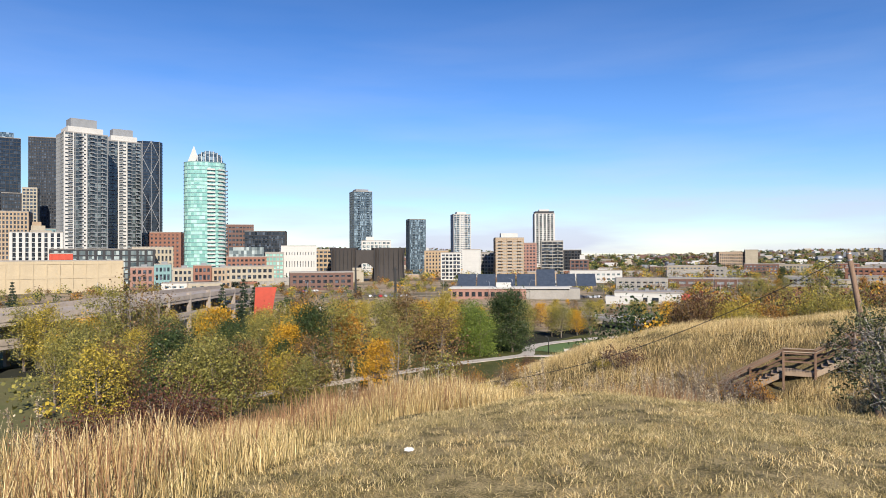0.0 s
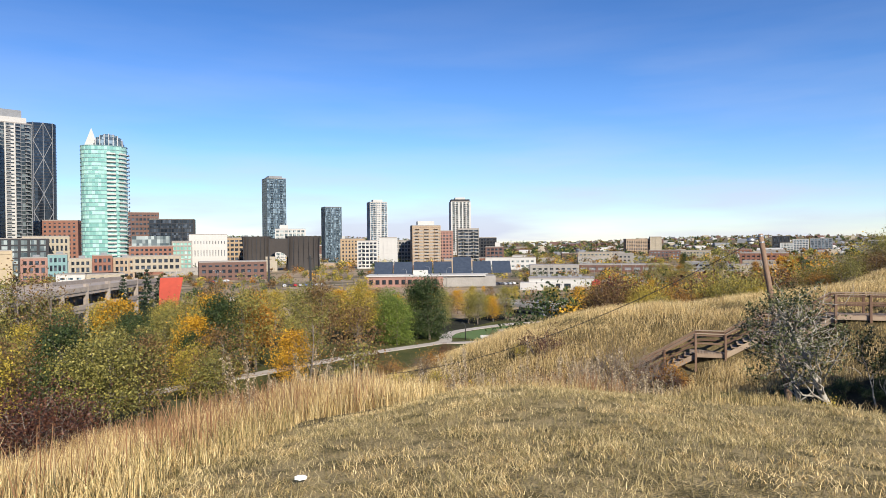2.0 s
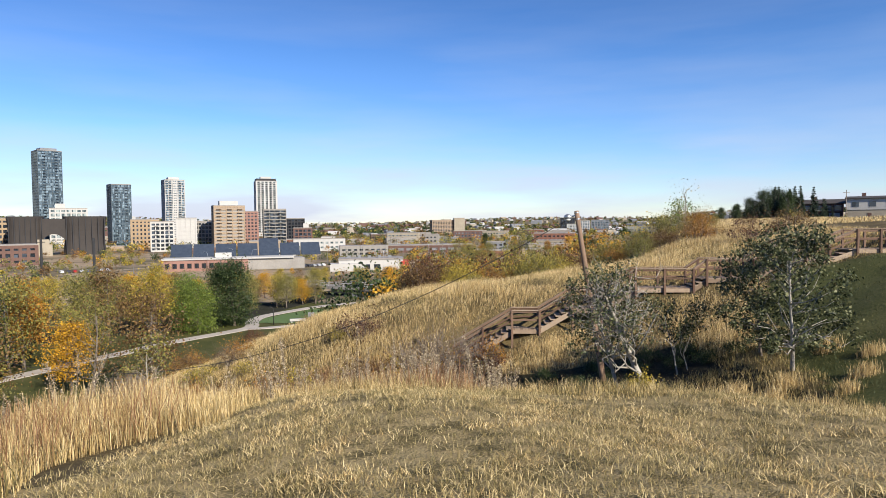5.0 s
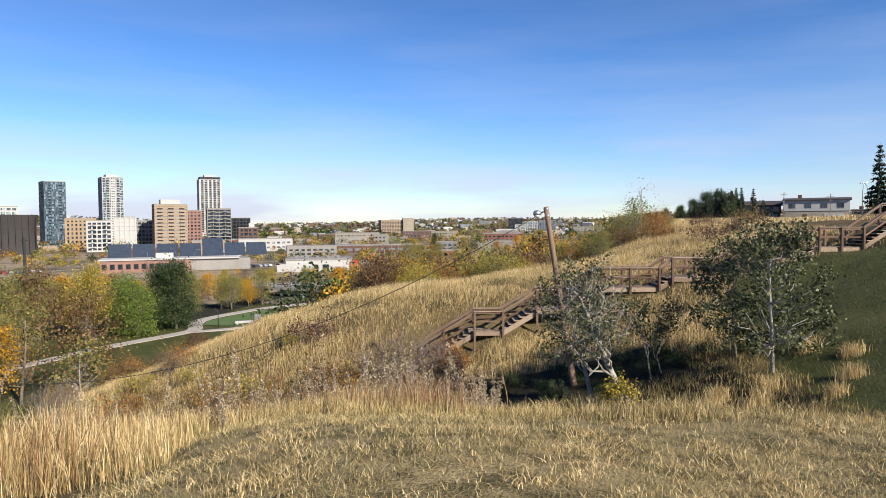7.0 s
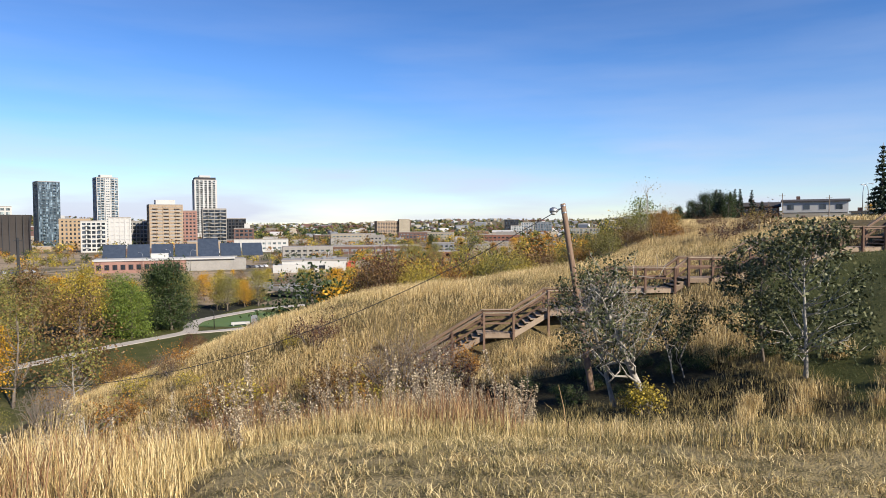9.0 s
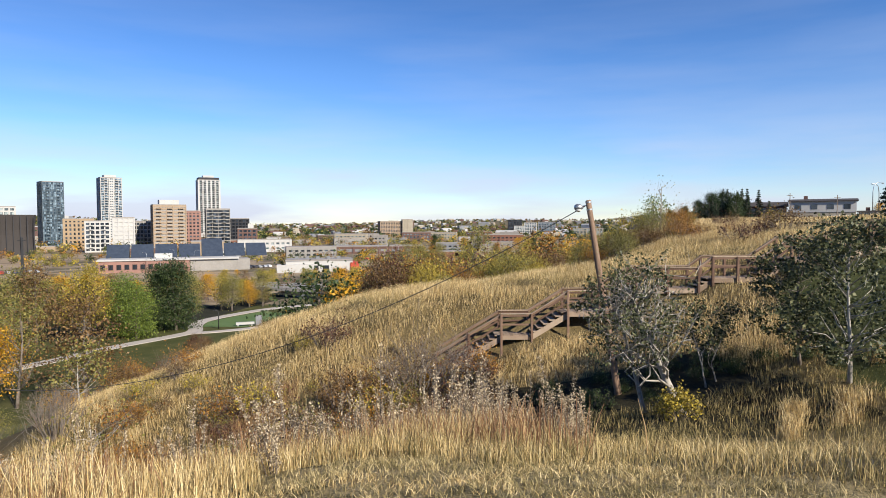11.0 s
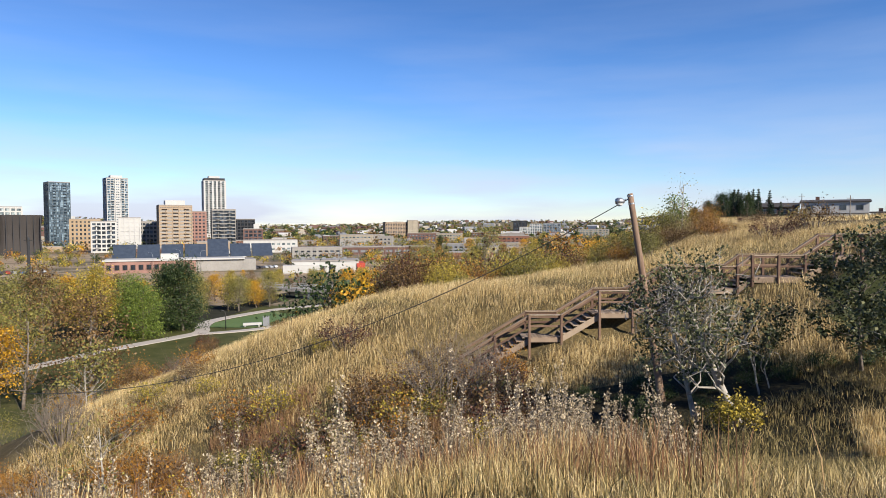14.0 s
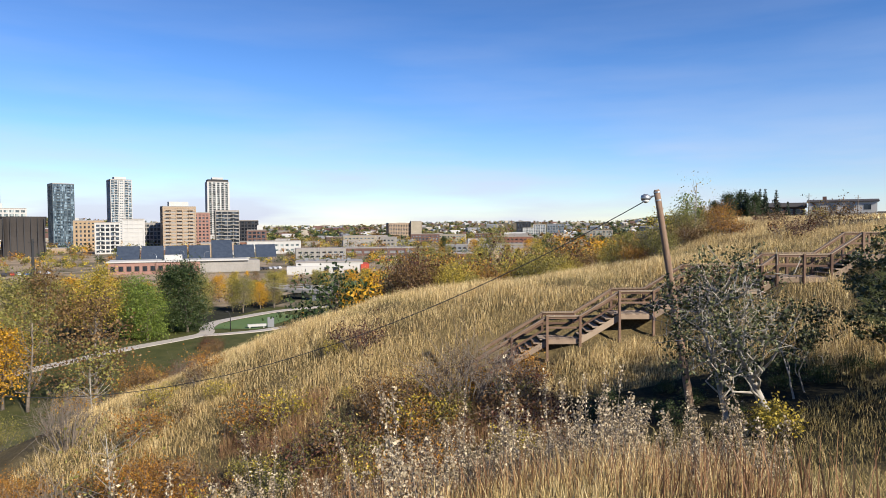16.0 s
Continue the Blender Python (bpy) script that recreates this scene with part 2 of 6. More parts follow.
def ground_height(x, y):
    x, y = np.asarray(x, float), np.asarray(y, float)
    # the knoll with the mown top: falls ahead into the gully, to the side into the valley
    side = -0.8 * x + 0.45 * y
    crest = 9.7 - 0.35 * np.clip(x, -5.0, 3.0)
    knoll = 0.28 - 0.035 * y - 0.31 * _sp(y - crest, 1.2) - 0.20 * _sp(side - 9.0, 1.2) - 0.3 * _sp(side - 16.0, 3.0)
    knoll = knoll - 0.03 * _sp(-x - 2, 1.5) - 0.13 * _ss(4.5, 9.0, y)
    knoll = knoll - 0.26 * _sp(-0.95 * x + 0.2 * y - 6.3, 0.8) * _ss(12.0, 4.0, y)
    # gully floor and the spur beyond it, both climbing to the right
    floor_ = -5.1 + 0.37 * _sp(x - 4.2, 2.0) - 0.15 * _sp(2.5 - x, 2.0) - 0.3 * _sp(-x - 12, 3.0)
    spur = -2.55 + 0.16 * _sp(x, 4.0) - 0.05 * _sp(-x, 3.0) - 0.36 * _sp(-x - 9.5, 2.0) + 0.06 * _sp(x - 10, 3.0)
    top = 1.55 - 0.001 * np.clip(y, 0, 250)
    cut = lambda v: top - _sp(top - v, 0.8)
    floor_, spur = cut(floor_), cut(spur)
    back = floor_ + (spur - floor_) * _ss(30, 44.5, y)
    # behind the spur the land drops to the valley, except along the bluff
    bluff = _ss(0.25, 0.35, (x + 3.8) / np.maximum(y - 5, 20))
    bluff = np.where(y > 40, bluff, 1.0)
    low = spur + (-21 - spur) * _ss(44, 104 + 3 * np.clip(x, 0, 40), y)
    low = low + 9 * np.exp(-((x - 6) / 16) ** 2 - ((y - 152) / 26) ** 2)
    back = np.where(y > 44, low + (np.maximum(spur, cut(spur + 0.05 * (y - 44))) - low) * bluff, back)
    back = np.maximum(back, -21.0)
    k = 0.9
    z = k * np.logaddexp(knoll / k, back / k)
    z = np.maximum(z, -21.0)
    r, az = np.hypot(x, y), np.arctan2(x, y)
    hill = 42 + 75 * _ss(-0.25, -0.75, az) 
    far = _ss(1300, 3600, r) * hill * (0.8 + 0.2 * np.sin(5.0 * az) + 0.12 * np.sin(13 * az + 1.0))
    z = z + far * _ss(0.75, 0.45, np.abs(az))+ far * 0.8 * (1 - _ss(0.75, 0.45, np.abs(az)))
    # worn hollow under the staircase
    z = z - (0.75 + 1.15 * _ss(0.5, -3.4, x)) * np.exp(-((y - 37.6) / np.where(y < 37.6, 3.4, 1.7)) ** 2) * _ss(-10, -4.5, x) * _ss(7, 3.5, x)
    # made-up ground close under the upper flights
    deck = np.interp(x, [n[0] for n in NODES], [n[1] for n in NODES])
    z = z + (deck - 0.32 - z) * np.exp(-((y - 38.2) / 2.2) ** 2) * _ss(4.0, 6.5, x) * _ss(24, 20, x)
    # small unevenness near by
    near = np.exp(-(np.hypot(x, y - 15) / 60) ** 2)
    z = z + near * (0.05 * np.sin(1.3 * x + 0.7 * y) + 0.04 * np.sin(0.6 * x - 1.1 * y + 1) + 0.02 * np.sin(3.1 * x + 1.7) * np.sin(2.7 * y))
    return z


def gz(x, y):
    return float(ground_height(x, y))


def axis_steps(lo, hi, step, low_end, high_end, grow=1.16):
    mid = list(np.arange(lo, hi + 1e-6, step))
    up, s = [], step
    while (up or mid)[-1] < high_end:
        s *= grow
        up.append((up or mid)[-1] + s)
    down, s = [], step
    while (down or [mid[0]])[-1] > low_end:
        s *= grow
        down.append((down or [mid[0]])[-1] - s)
    return np.array(down[::-1] + mid + up)


xs, ys = axis_steps(-26, 24, 0.4, -4600, 4600), axis_steps(-6, 54, 0.4, -4600, 4600)
gx, gy = np.meshgrid(xs, ys)
gv = np.stack([gx.ravel(), gy.ravel(), ground_height(gx, gy).ravel()], 1)
nx, ny = len(xs), len(ys)
qi = (np.arange(ny - 1)[:, None] * nx + np.arange(nx - 1)).ravel()
quads = np.stack([qi, qi + 1, qi + 1 + nx, qi + nx], 1)
ground_me = raw_mesh("ground", gv, quads, M_field, smooth=True)
for m_ in (M_mown, M_lawn, M_gully_shade, M_park, M_city, M_hills):
    ground_me.materials.append(m_)


def mown_edge(x, y):
    """Above zero on the mown top of the knoll."""
    a = 10.4 - 0.35 * np.clip(x, -5.0, 3.0) - y + 0.3 * np.sin(0.9 * x) + 0.15 * np.sin(2.3 * x + 1)
    b = x + 6.0 - 0.42 * np.maximum(0, 4.6 - y) ** 1.25 + 0.25 * np.sin(1.1 * y) + 0.1 * np.sin(3.1 * y)
    return np.minimum(a, b)


def lawn_edge(x, y):
    """Above zero on the shorn bank that climbs beyond the gully."""
    return np.minimum(np.minimum(x - 7.6 - 0.28 * np.maximum(y - 23, 0) + 0.3 * np.sin(y), 36.6 - y), np.minimum(y - 15.5 + 0.1 * x, 60 - x))


cx, cy = gv[quads].mean(1)[:, 0], gv[quads].mean(1)[:, 1]
cz = gv[quads].mean(1)[:, 2]
slot = np.zeros(len(quads), np.int32)
slot[mown_edge(cx, cy) > 0] = 1
slot[(lawn_edge(cx, cy) > 0)] = 2
# slot 3 covers the trees' shadow pool with the shade-darkened soil
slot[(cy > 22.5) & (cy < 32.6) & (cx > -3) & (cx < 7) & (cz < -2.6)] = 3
slot[(cz < -15)] = 4
slot[(cz < -20) & (cx > -105) & (cx < -36) & (cy > 80) & (cy < 185)] = 2
slot[(np.hypot(cx, cy) > 205 - 40 * _ss(-0.2, 0.2, np.arctan2(cx, cy))) & (cz < -15)] = 5
slot[(cz > -15) & (cx > 24)] = 0
slot[(np.hypot(cx, cy) > 1100)] = 6
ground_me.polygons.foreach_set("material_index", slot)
ground = tagged(new("ground", ground_me), "dry grassy hillside falling to a river valley and a city plain", "ground", kind="structure")


def ribbon(name, pts, width, material, label, category, lift=0.05):
    """A strip along a smooth line on the ground."""
    pts = [Vector((p[0], p[1], 0)) for p in pts]
    fine = []
    for i in range(len(pts) - 1):
        p0, p1, p2, p3 = pts[max(i - 1, 0)], pts[i], pts[i + 1], pts[min(i + 2, len(pts) - 1)]
        for k in range(8):
            t = k / 8
            fine.append(0.5 * ((2 * p1) + (p2 - p0) * t + (2 * p0 - 5 * p1 + 4 * p2 - p3) * t * t + (3 * p1 - p0 - 3 * p2 + p3) * t ** 3))
    fine.append(pts[-1])
    g, rows = Geo(), []
    for i, p in enumerate(fine):
        d = (fine[min(i + 1, len(fine) - 1)] - fine[max(i - 1, 0)]).normalized()
        s = Vector((-d.y, d.x, 0)) * width / 2
        z = gz(p.x, p.y) + lift
        rows.append([(p + s) + Vector((0, 0, z)), (p - s) + Vector((0, 0, z)), (p - s) + Vector((0, 0, z - 0.25)), (p + s) + Vector((0, 0, z - 0.25))])
    for r in rows:
        g.v += [tuple(q) for q in r]
    for i in range(len(rows) - 1):
        a = 4 * i
        for j in range(4):
            g.f.append((a + j, a + (j + 1) % 4, a + 4 + (j + 1) % 4, a + 4 + j))
    return tagged(new(name, g.mesh(name, material)), label, category, kind="structure")


ribbon("water", [(-190, 40), (-140, 75), (-105, 118), (-82, 138), (-66, 158), (-60, 185), (-52, 215), (-30, 260), (10, 300)], 12, M_water, "dark slow river between wooded banks", "river", 0.06)
ribbon("path", [(-84, 70), (-74, 95), (-70.5, 106), (-67, 115), (-63, 126), (-56.5, 138), (-54.5, 144), (-57, 152), (-57.5, 160), (-53.5, 170), (-47, 181), (-36, 190)], 3.0, M_path, "pale concrete footpath winding through the valley park", "path", 0.12)
ribbon("side_path", [(-55.5, 141), (-50, 143), (-44, 147), (-40, 152)], 2.2, M_path, "pale concrete footpath that branches off", "path", 0.16)
g = Geo().add([(-55, 150, -20.9), (-45, 149, -20.9), (-40, 170, -20.9), (-48, 175, -20.9), (-53, 165, -20.9), (-56, 157, -20.9)], [(0, 1, 2, 3, 4, 5)])
M_green = mat("watered_lawn", [(0.07, 0.12, 0.03), (0.11, 0.17, 0.045)], scale=0.2, fine=2, bump=0)
tagged(new("lawn", g.mesh("lawn", M_green)), "bright green mown lawn inside the bend of the path", "lawn", kind="structure")


# ---- timber staircase on the far slope ----
def staircase():
    st = thing("timber_staircase", "weathered brown timber staircase with landings climbing the slope", "staircase", pose(NODES[0][0], STAIR_Y0, gz(NODES[0][0], STAIR_Y0)))
    inv = st.matrix_world.inverted()
    P = lambda x, y, z: inv @ Vector((x, y, z))
    rail_h = 1.02
    post_xs = {}
    tread_me = Geo().box(-0.16, 0, -0.045, 0.16, STAIR_Y1 - STAIR_Y0, 0.0).mesh("tread", M_plank)
    for (xa, za), (xb, zb) in zip(NODES, NODES[1:]):
        flight = zb - za > 0.05
        if flight:
            n = max(2, round((zb - za) / 0.18))
            for k in range(n):
                x, z = xa + (xb - xa) * (k + 0.5) / n, za + (zb - za) * (k + 0.9) / n
                part("tread", tread_me, None, st, at=Matrix.Translation(P(x, STAIR_Y0, z)))
            for y in (STAIR_Y0 + 0.03, STAIR_Y1 - 0.03):
                part("stringer", Geo().beam(P(xa - 0.05, y, za - 0.16), P(xb + 0.05, y, zb - 0.16), 0.05, 0.26, 0.008), M_plank, st, "sun-bleached plank stringer")
        else:
            w = xb - xa
            n = max(6, int(w / 0.145))
            plank_me = Geo().box(0, -0.03, -0.04, w / n - 0.012, STAIR_Y1 - STAIR_Y0 + 0.03, 0.0).mesh("deck_plank", M_plank)
            for k in range(n):
                part("deck_plank", plank_me, None, st, at=Matrix.Translation(P(xa + w * k / n, STAIR_Y0, za)))
            for y in (STAIR_Y0 - 0.02, STAIR_Y1 + 0.02):
                part("fascia", Geo().beam(P(xa - 0.04, y, za - 0.145), P(xb + 0.04, y, za - 0.145), 0.045, 0.2, 0.006), M_plank, st, "pale plank fascia")
        for y in (STAIR_Y0 - 0.05, STAIR_Y1 + 0.05):
            for h, wd, hg, m_ in ((rail_h, 0.15, 0.04, M_plank), (rail_h - 0.09, 0.035, 0.085, M_wood), (0.5, 0.035, 0.09, M_wood)):
                part("rail", Geo().beam(P(xa - 0.02, y, za + h), P(xb + 0.02, y, zb + h), wd, hg, 0.006), m_, st)
        for x, z in ((xa, za), (xb, zb)):
            post_xs[round(x, 2)] = z
        if xb - xa > 2.0:
            x = (xa + xb) / 2
            post_xs[round(x, 2)] = (za + zb) / 2
    for x, z in post_xs.items():
        for y in (STAIR_Y0 - 0.05 - 0.07, STAIR_Y1 + 0.05 + 0.07):
            base = min(gz(x, y) - 0.3, z - 0.4)
            part("post", Geo().beam(P(x, y, base), P(x, y, z + rail_h + 0.01), 0.115, 0.115, 0.012), M_wood, st)
    return st


staircase()


# ---- leaning lamp pole and its cable ----
M_metal = mat("galvanised_metal", [(0.32, 0.33, 0.34), (0.5, 0.5, 0.5)], scale=6, fine=40, rough=0.4, metal=0.8, bump=0.1)
M_glass = mat("lamp_glass", [(0.55, 0.55, 0.52), (0.75, 0.75, 0.7)], scale=6, fine=40, rough=0.15, bump=0.05)
M_cable = mat("black_cable", [(0.02, 0.02, 0.02), (0.04, 0.04, 0.04)], scale=6, fine=40, rough=0.6, bump=0)


def lamp_pole():
    top, foot = Vector((1.31, 30.17, 2.04)), Vector((2.42, 29.85, 0))
    foot.z = gz(foot.x, foot.y) - 0.4
    lp = thing("leaning_lamp_pole", "leaning weathered timber utility pole with a small street lamp", "lamp pole", Matrix.Translation(foot))
    L = lambda p: Vector(p) - foot
    pts = [L(foot.lerp(top, k / 12)) for k in range(13)]
    part("pole", Geo().tube(pts, [0.13 - 0.03 * k / 12 for k in range(13)], 14), M_pole, lp, smooth=True)
    part("pole_cap", Geo().tube([L(top), L(top) + Vector((-0.006, 0, 0.03))], [0.1, 0.075], 14), M_pole, lp)
    d = (foot - top).normalized()
    arm0 = top + d * 0.16
    part("arm", Geo().tube([L(arm0 + Vector((0.0, 0, 0))), L(arm0 + Vector((-0.16, 0.02, -0.02))), L(arm0 + Vector((-0.24, 0.03, -0.06)))], [0.025, 0.025, 0.03], 8), M_metal, lp, "bent metal arm", smooth=True)
    h = arm0 + Vector((-0.36, 0.04, -0.10))
    prof = [(-0.17, 0.05), (-0.15, 0.10), (-0.07, 0.145), (0.03, 0.14), (0.11, 0.09), (0.16, 0.04)]
    head = part("lamp_head", Geo().tube([L(h + Vector((x, 0, 0.02 - 0.1 * x * x))) for x, r in prof], [r * 0.9 for x, r in prof], 14), M_metal, lp, "rounded grey metal lamp head", smooth=True)
    part("lens", Geo().tube([L(h + Vector((-0.02, 0, -0.06))), L(h + Vector((-0.02, 0, -0.11))), L(h + Vector((-0.02, 0, -0.15)))], [0.12, 0.10, 0.04], 14), M_glass, head, "clear glass lens", smooth=True)
    for k in (0.05, 0.32):
        c = top + d * k
        part("bracket", Geo().tube([L(c - d * 0.02), L(c + d * 0.03)], [0.112, 0.112], 14), M_metal, lp, "metal band")
    a, b = top + d * 0.12, Vector(CABLE_END)
    pts = []
    for k in range(41):
        t = k / 40
        p = a.lerp(b, t)
        p.z -= CABLE_SAG * 4 * t * (1 - t)
        pts.append(L(p))
    part("cable", Geo().tube(pts, [0.016] * 41, 6), M_cable, lp, "thin black overhead cable", smooth=True)


CABLE_END, CABLE_SAG = (-38.9, 43.45, -5.87), 4.2
lamp_pole()


# ---- buildings of the city ----
def wall_mat(name, c, var=0.18, scale=0.15):
    c = tuple(0.65 * v for v in c)
    return mat(name, [tuple(v * (1 - var) for v in c), c, tuple(min(0.9, v * (1 + var)) for v in c)], scale=scale, fine=1.2, rough=0.8, bump=0.1)


W_white = wall_mat("white_cladding", (0.70, 0.68, 0.64), 0.08)
W_pale = wall_mat("pale_concrete", (0.42, 0.39, 0.35))
W_tan = wall_mat("tan_brick", (0.50, 0.37, 0.25))
W_brick = wall_mat("red_brick", (0.33, 0.15, 0.10))
W_brown = wall_mat("brown_brick", (0.20, 0.11, 0.085))
W_yellow = wall_mat("buff_panels", (0.62, 0.50, 0.33), 0.1)
W_dark = wall_mat("dark_cladding", (0.045, 0.045, 0.05))
W_bronze = wall_mat("bronze_cladding", (0.06, 0.05, 0.045))
W_grey = wall_mat("grey_concrete", (0.31, 0.32, 0.335))
W_orange = wall_mat("orange_stucco", (0.50, 0.36, 0.22))
W_red = wall_mat("red_panels", (0.62, 0.09, 0.05))
W_teal = wall_mat("teal_cladding", (0.25, 0.42, 0.42))
W_pink = wall_mat("pink_brick", (0.42, 0.23, 0.18))
W_cream = wall_mat("cream_render", (0.52, 0.45, 0.34))
W_steel = wall_mat("blue_grey_cladding", (0.13, 0.17, 0.20))
W_roof = wall_mat("flat_roof_gravel", (0.42, 0.38, 0.34))
G_dark = panes("dark_glass", (0.012, 0.016, 0.022), (0.09, 0.11, 0.14), share=0.3)
G_blue = panes("blue_glass", (0.02, 0.035, 0.05), (0.24, 0.32, 0.38), cell=(1.5, 1.5, 2.7), share=0.45)
G_green = panes("green_glass", (0.15, 0.33, 0.29), (0.38, 0.60, 0.52), share=0.6)
G_pale = panes("pale_glass", (0.05, 0.07, 0.08), (0.38, 0.43, 0.42), share=0.45)
G_twin = panes("dark_balcony_glass", (0.012, 0.016, 0.018), (0.16, 0.19, 0.19), share=0.3)
G_black = panes("black_glass", (0.006, 0.008, 0.012), (0.035, 0.045, 0.06), share=0.3)


def tower(name, label, x, y, w, d, top, turn, floors, cols, wall, glass, base=-21.0, band=0.32, pier=0.25, balcony=0, roof_box=(), category="building", dcols=None, pier_out=0.25, roof=None, clad=()):
    """A block with a glass core, floor bands and piers in relief; the faces between them are the windows."""
    h = top - base
    t = thing(name, label, category, pose(x, y, base, 0, 0, turn))
    part("window_glass", Geo().box(-w / 2 + 0.3, -d / 2 + 0.3, 0, w / 2 - 0.3, d / 2 - 0.3, h - 0.2), glass, t, "panes of differing tone")
    fh = h / floors
    slab = Geo().box(-w / 2, -d / 2, -fh * band / 2, w / 2, d / 2, fh * band / 2).mesh("floor_band", wall)
    for k in range(floors + 1):
        part("floor_band", slab, None, t, at=Matrix.Translation((0, 0, min(max(k * fh, fh * band / 2), h - fh * band / 2))))
    if pier > 0 and cols:
        e = pier_out
        pm = Geo().box(-pier / 2 * w / cols, -e, 0, pier / 2 * w / cols, 0.35, h).mesh("pier", wall)
        for k in range(cols + 1):
            px = -w / 2 + pier / 2 * w / cols + k * (w - pier * w / cols) / cols
            part("pier", pm, None, t, at=Matrix.Translation((px, -d / 2 + 0.02, 0)))
        dc = dcols or max(2, round(cols * d / w))
        pd = Geo().box(-0.35, -pier / 2 * d / dc, 0, e, pier / 2 * d / dc, h).mesh("pier", wall)
        for sgn in (-1, 1):
            for k in range(dc + 1):
                py = -d / 2 + pier / 2 * d / dc + k * (d - pier * d / dc) / dc
                part("pier", pd, None, t, at=Matrix.LocRotScale((sgn * (w / 2 - 0.02), py, 0), Euler((0, 0, math.pi if sgn < 0 else 0)), None))
    if balcony:
        bw = w / max(cols, 1) * 0.8
        bm_ = Geo().box(-bw / 2, -1.6, 0, bw / 2, 0, 0.25).box(-bw / 2, -1.6, 0.25, bw / 2, -1.52, 0.6).mesh("balcony", wall)
        for k in range(1, floors):
            for c in range(balcony):
                px = -w / 2 + (c + 0.5) * w / balcony
                part("balcony", bm_, None, t, at=Matrix.Translation((px, -d / 2, k * fh)))
    for f0, f1, cm in clad:
        strip = Geo().box(-w / 2 + f0 * w, -0.5, -fh * 0.32, -w / 2 + f1 * w, 0.3, fh * 0.32).mesh("spandrel", cm)
        for k in range(1, floors):
            part("spandrel", strip, None, t, at=Matrix.Translation((0, -d / 2, k * fh)))
        for q in (f0, f1):
            part("pier", Geo().box(-w / 2 + q * w - 0.5, -d / 2 - 0.6, 0, -w / 2 + q * w + 0.5, -d / 2 + 0.3, h), cm, t)
    part("roof", Geo().box(-w / 2 - 0.1, -d / 2 - 0.1, h, w / 2 + 0.1, d / 2 + 0.1, h + 0.7), roof or W_roof, t)
    for bx, by, bw2, bd2, bh2, bmat in roof_box:
        part("plant_room", Geo().box(bx - bw2 / 2, by - bd2 / 2, h + 0.6, bx + bw2 / 2, by + bd2 / 2, h + 0.6 + bh2), bmat, t)
    return t


tower("glass_tower", "dark blue glass office tower with a lighter crown", -881, 473, 54, 40, 152, 62, 36, 14, W_dark, G_black, band=0.18, pier=0.12, roof_box=[(0, 0, 40, 30, 7, G_blue)])
tower("black_tower", "slim black gridded tower", -810, 496, 33, 30, 149, 45, 46, 12, W_dark, G_dark, band=0.4, pier=0.3)
tower("residential_tower", "thin cream tower behind the high-rises", -776, 456, 15, 14, 83, 50, 26, 4, W_cream, G_dark)
tower("office_block", "dark mid-rise office block", -828, 467, 26, 20, 80, 60, 22, 8, W_dark, G_dark)
tower("office_block", "tan gridded office block", -697, 392, 30, 22, 49, 50, 16, 9, W_tan, G_dark, pier=0.4)
tower("office_block", "cream block with a stepped gable top", -687, 409, 27, 20, 30, 59, 13, 6, W_cream, G_pale, roof_box=[(0, 0, 16, 14, 5, W_cream), (0, 0, 9, 8, 9, W_tan)])
tower("office_block", "teal glass office block", -722, 449, 17, 15, 34, 58, 14, 5, W_teal, G_blue)
tower("apartment_block", "white and black striped apartment block", -549, 329, 38, 20, 23, 48, 11, 8, W_white, G_black, band=0.12, pier=0.45)
tower("residential_tower", "tall white and glass residential tower with grey penthouse", -532, 355, 33, 27, 106, 70, 40, 8, W_grey, G_twin, band=0.16, pier=0.07, balcony=4, clad=[(0.0, 0.2, W_white), (0.42, 0.5, W_white)], roof_box=[(0, 0, 27, 22, 5, W_white), (0, 2, 20, 15, 13, W_grey)])
tower("residential_tower", "tall pale residential tower with dark balconies and grey penthouse", -547, 404, 28, 24, 108, 66, 40, 7, W_grey, G_twin, band=0.16, pier=0.07, balcony=4, clad=[(0.3, 0.55, W_white)], roof_box=[(0, 0, 22, 18, 5, W_white), (0, 2, 17, 13, 12, W_grey)])
tower("apartment_podium", "dark podium with white framed bays", -507, 357, 77, 26, 9, 57, 6, 12, W_dark, G_pale, band=0.2, pier=0.3)
tower("warehouse", "long buff panelled warehouse", -448, 264, 106, 30, 0, 59, 2, 14, W_yellow, W_yellow, band=0.2, pier=0.08)
tower("shop_building", "low red roofed shop building", -457, 289, 14, 10, 5, 58, 2, 3, W_red, W_red)
tower("office_block", "tan stone office block", -595, 473, 34, 22, 27, 51, 10, 6, W_tan, G_dark, band=0.5)
tower("apartment_block", "brown brick apartment block", -554, 460, 30, 22, 27, 40, 12, 7, W_brick, G_dark, band=0.5, pier=0.5)
tower("office_block", "low white classical building", -500, 400, 33, 18, 11, 51, 5, 10, W_cream, G_dark, pier=0.45)
tower("office_block", "dark brown brick office block", -563, 568, 32, 24, 39, 45, 12, 8, W_brown, G_dark, band=0.5)
tower("office_block", "dark glass office block", -527, 574, 44, 26, 31, 36, 11, 12, W_dark, G_dark, band=0.15, pier=0.08)
tower("apartment_block", "brick and grey glass apartment block", -418, 430, 33, 18, 2, 44, 5, 9, W_brick, G_dark, band=0.4, pier=0.4, roof_box=[(0, 0, 29, 15, 8, G_pale)])
tower("apartment_block", "pale green low apartment block", -414, 461, 16, 14, 6, 42, 7, 5, W_pale, G_green)
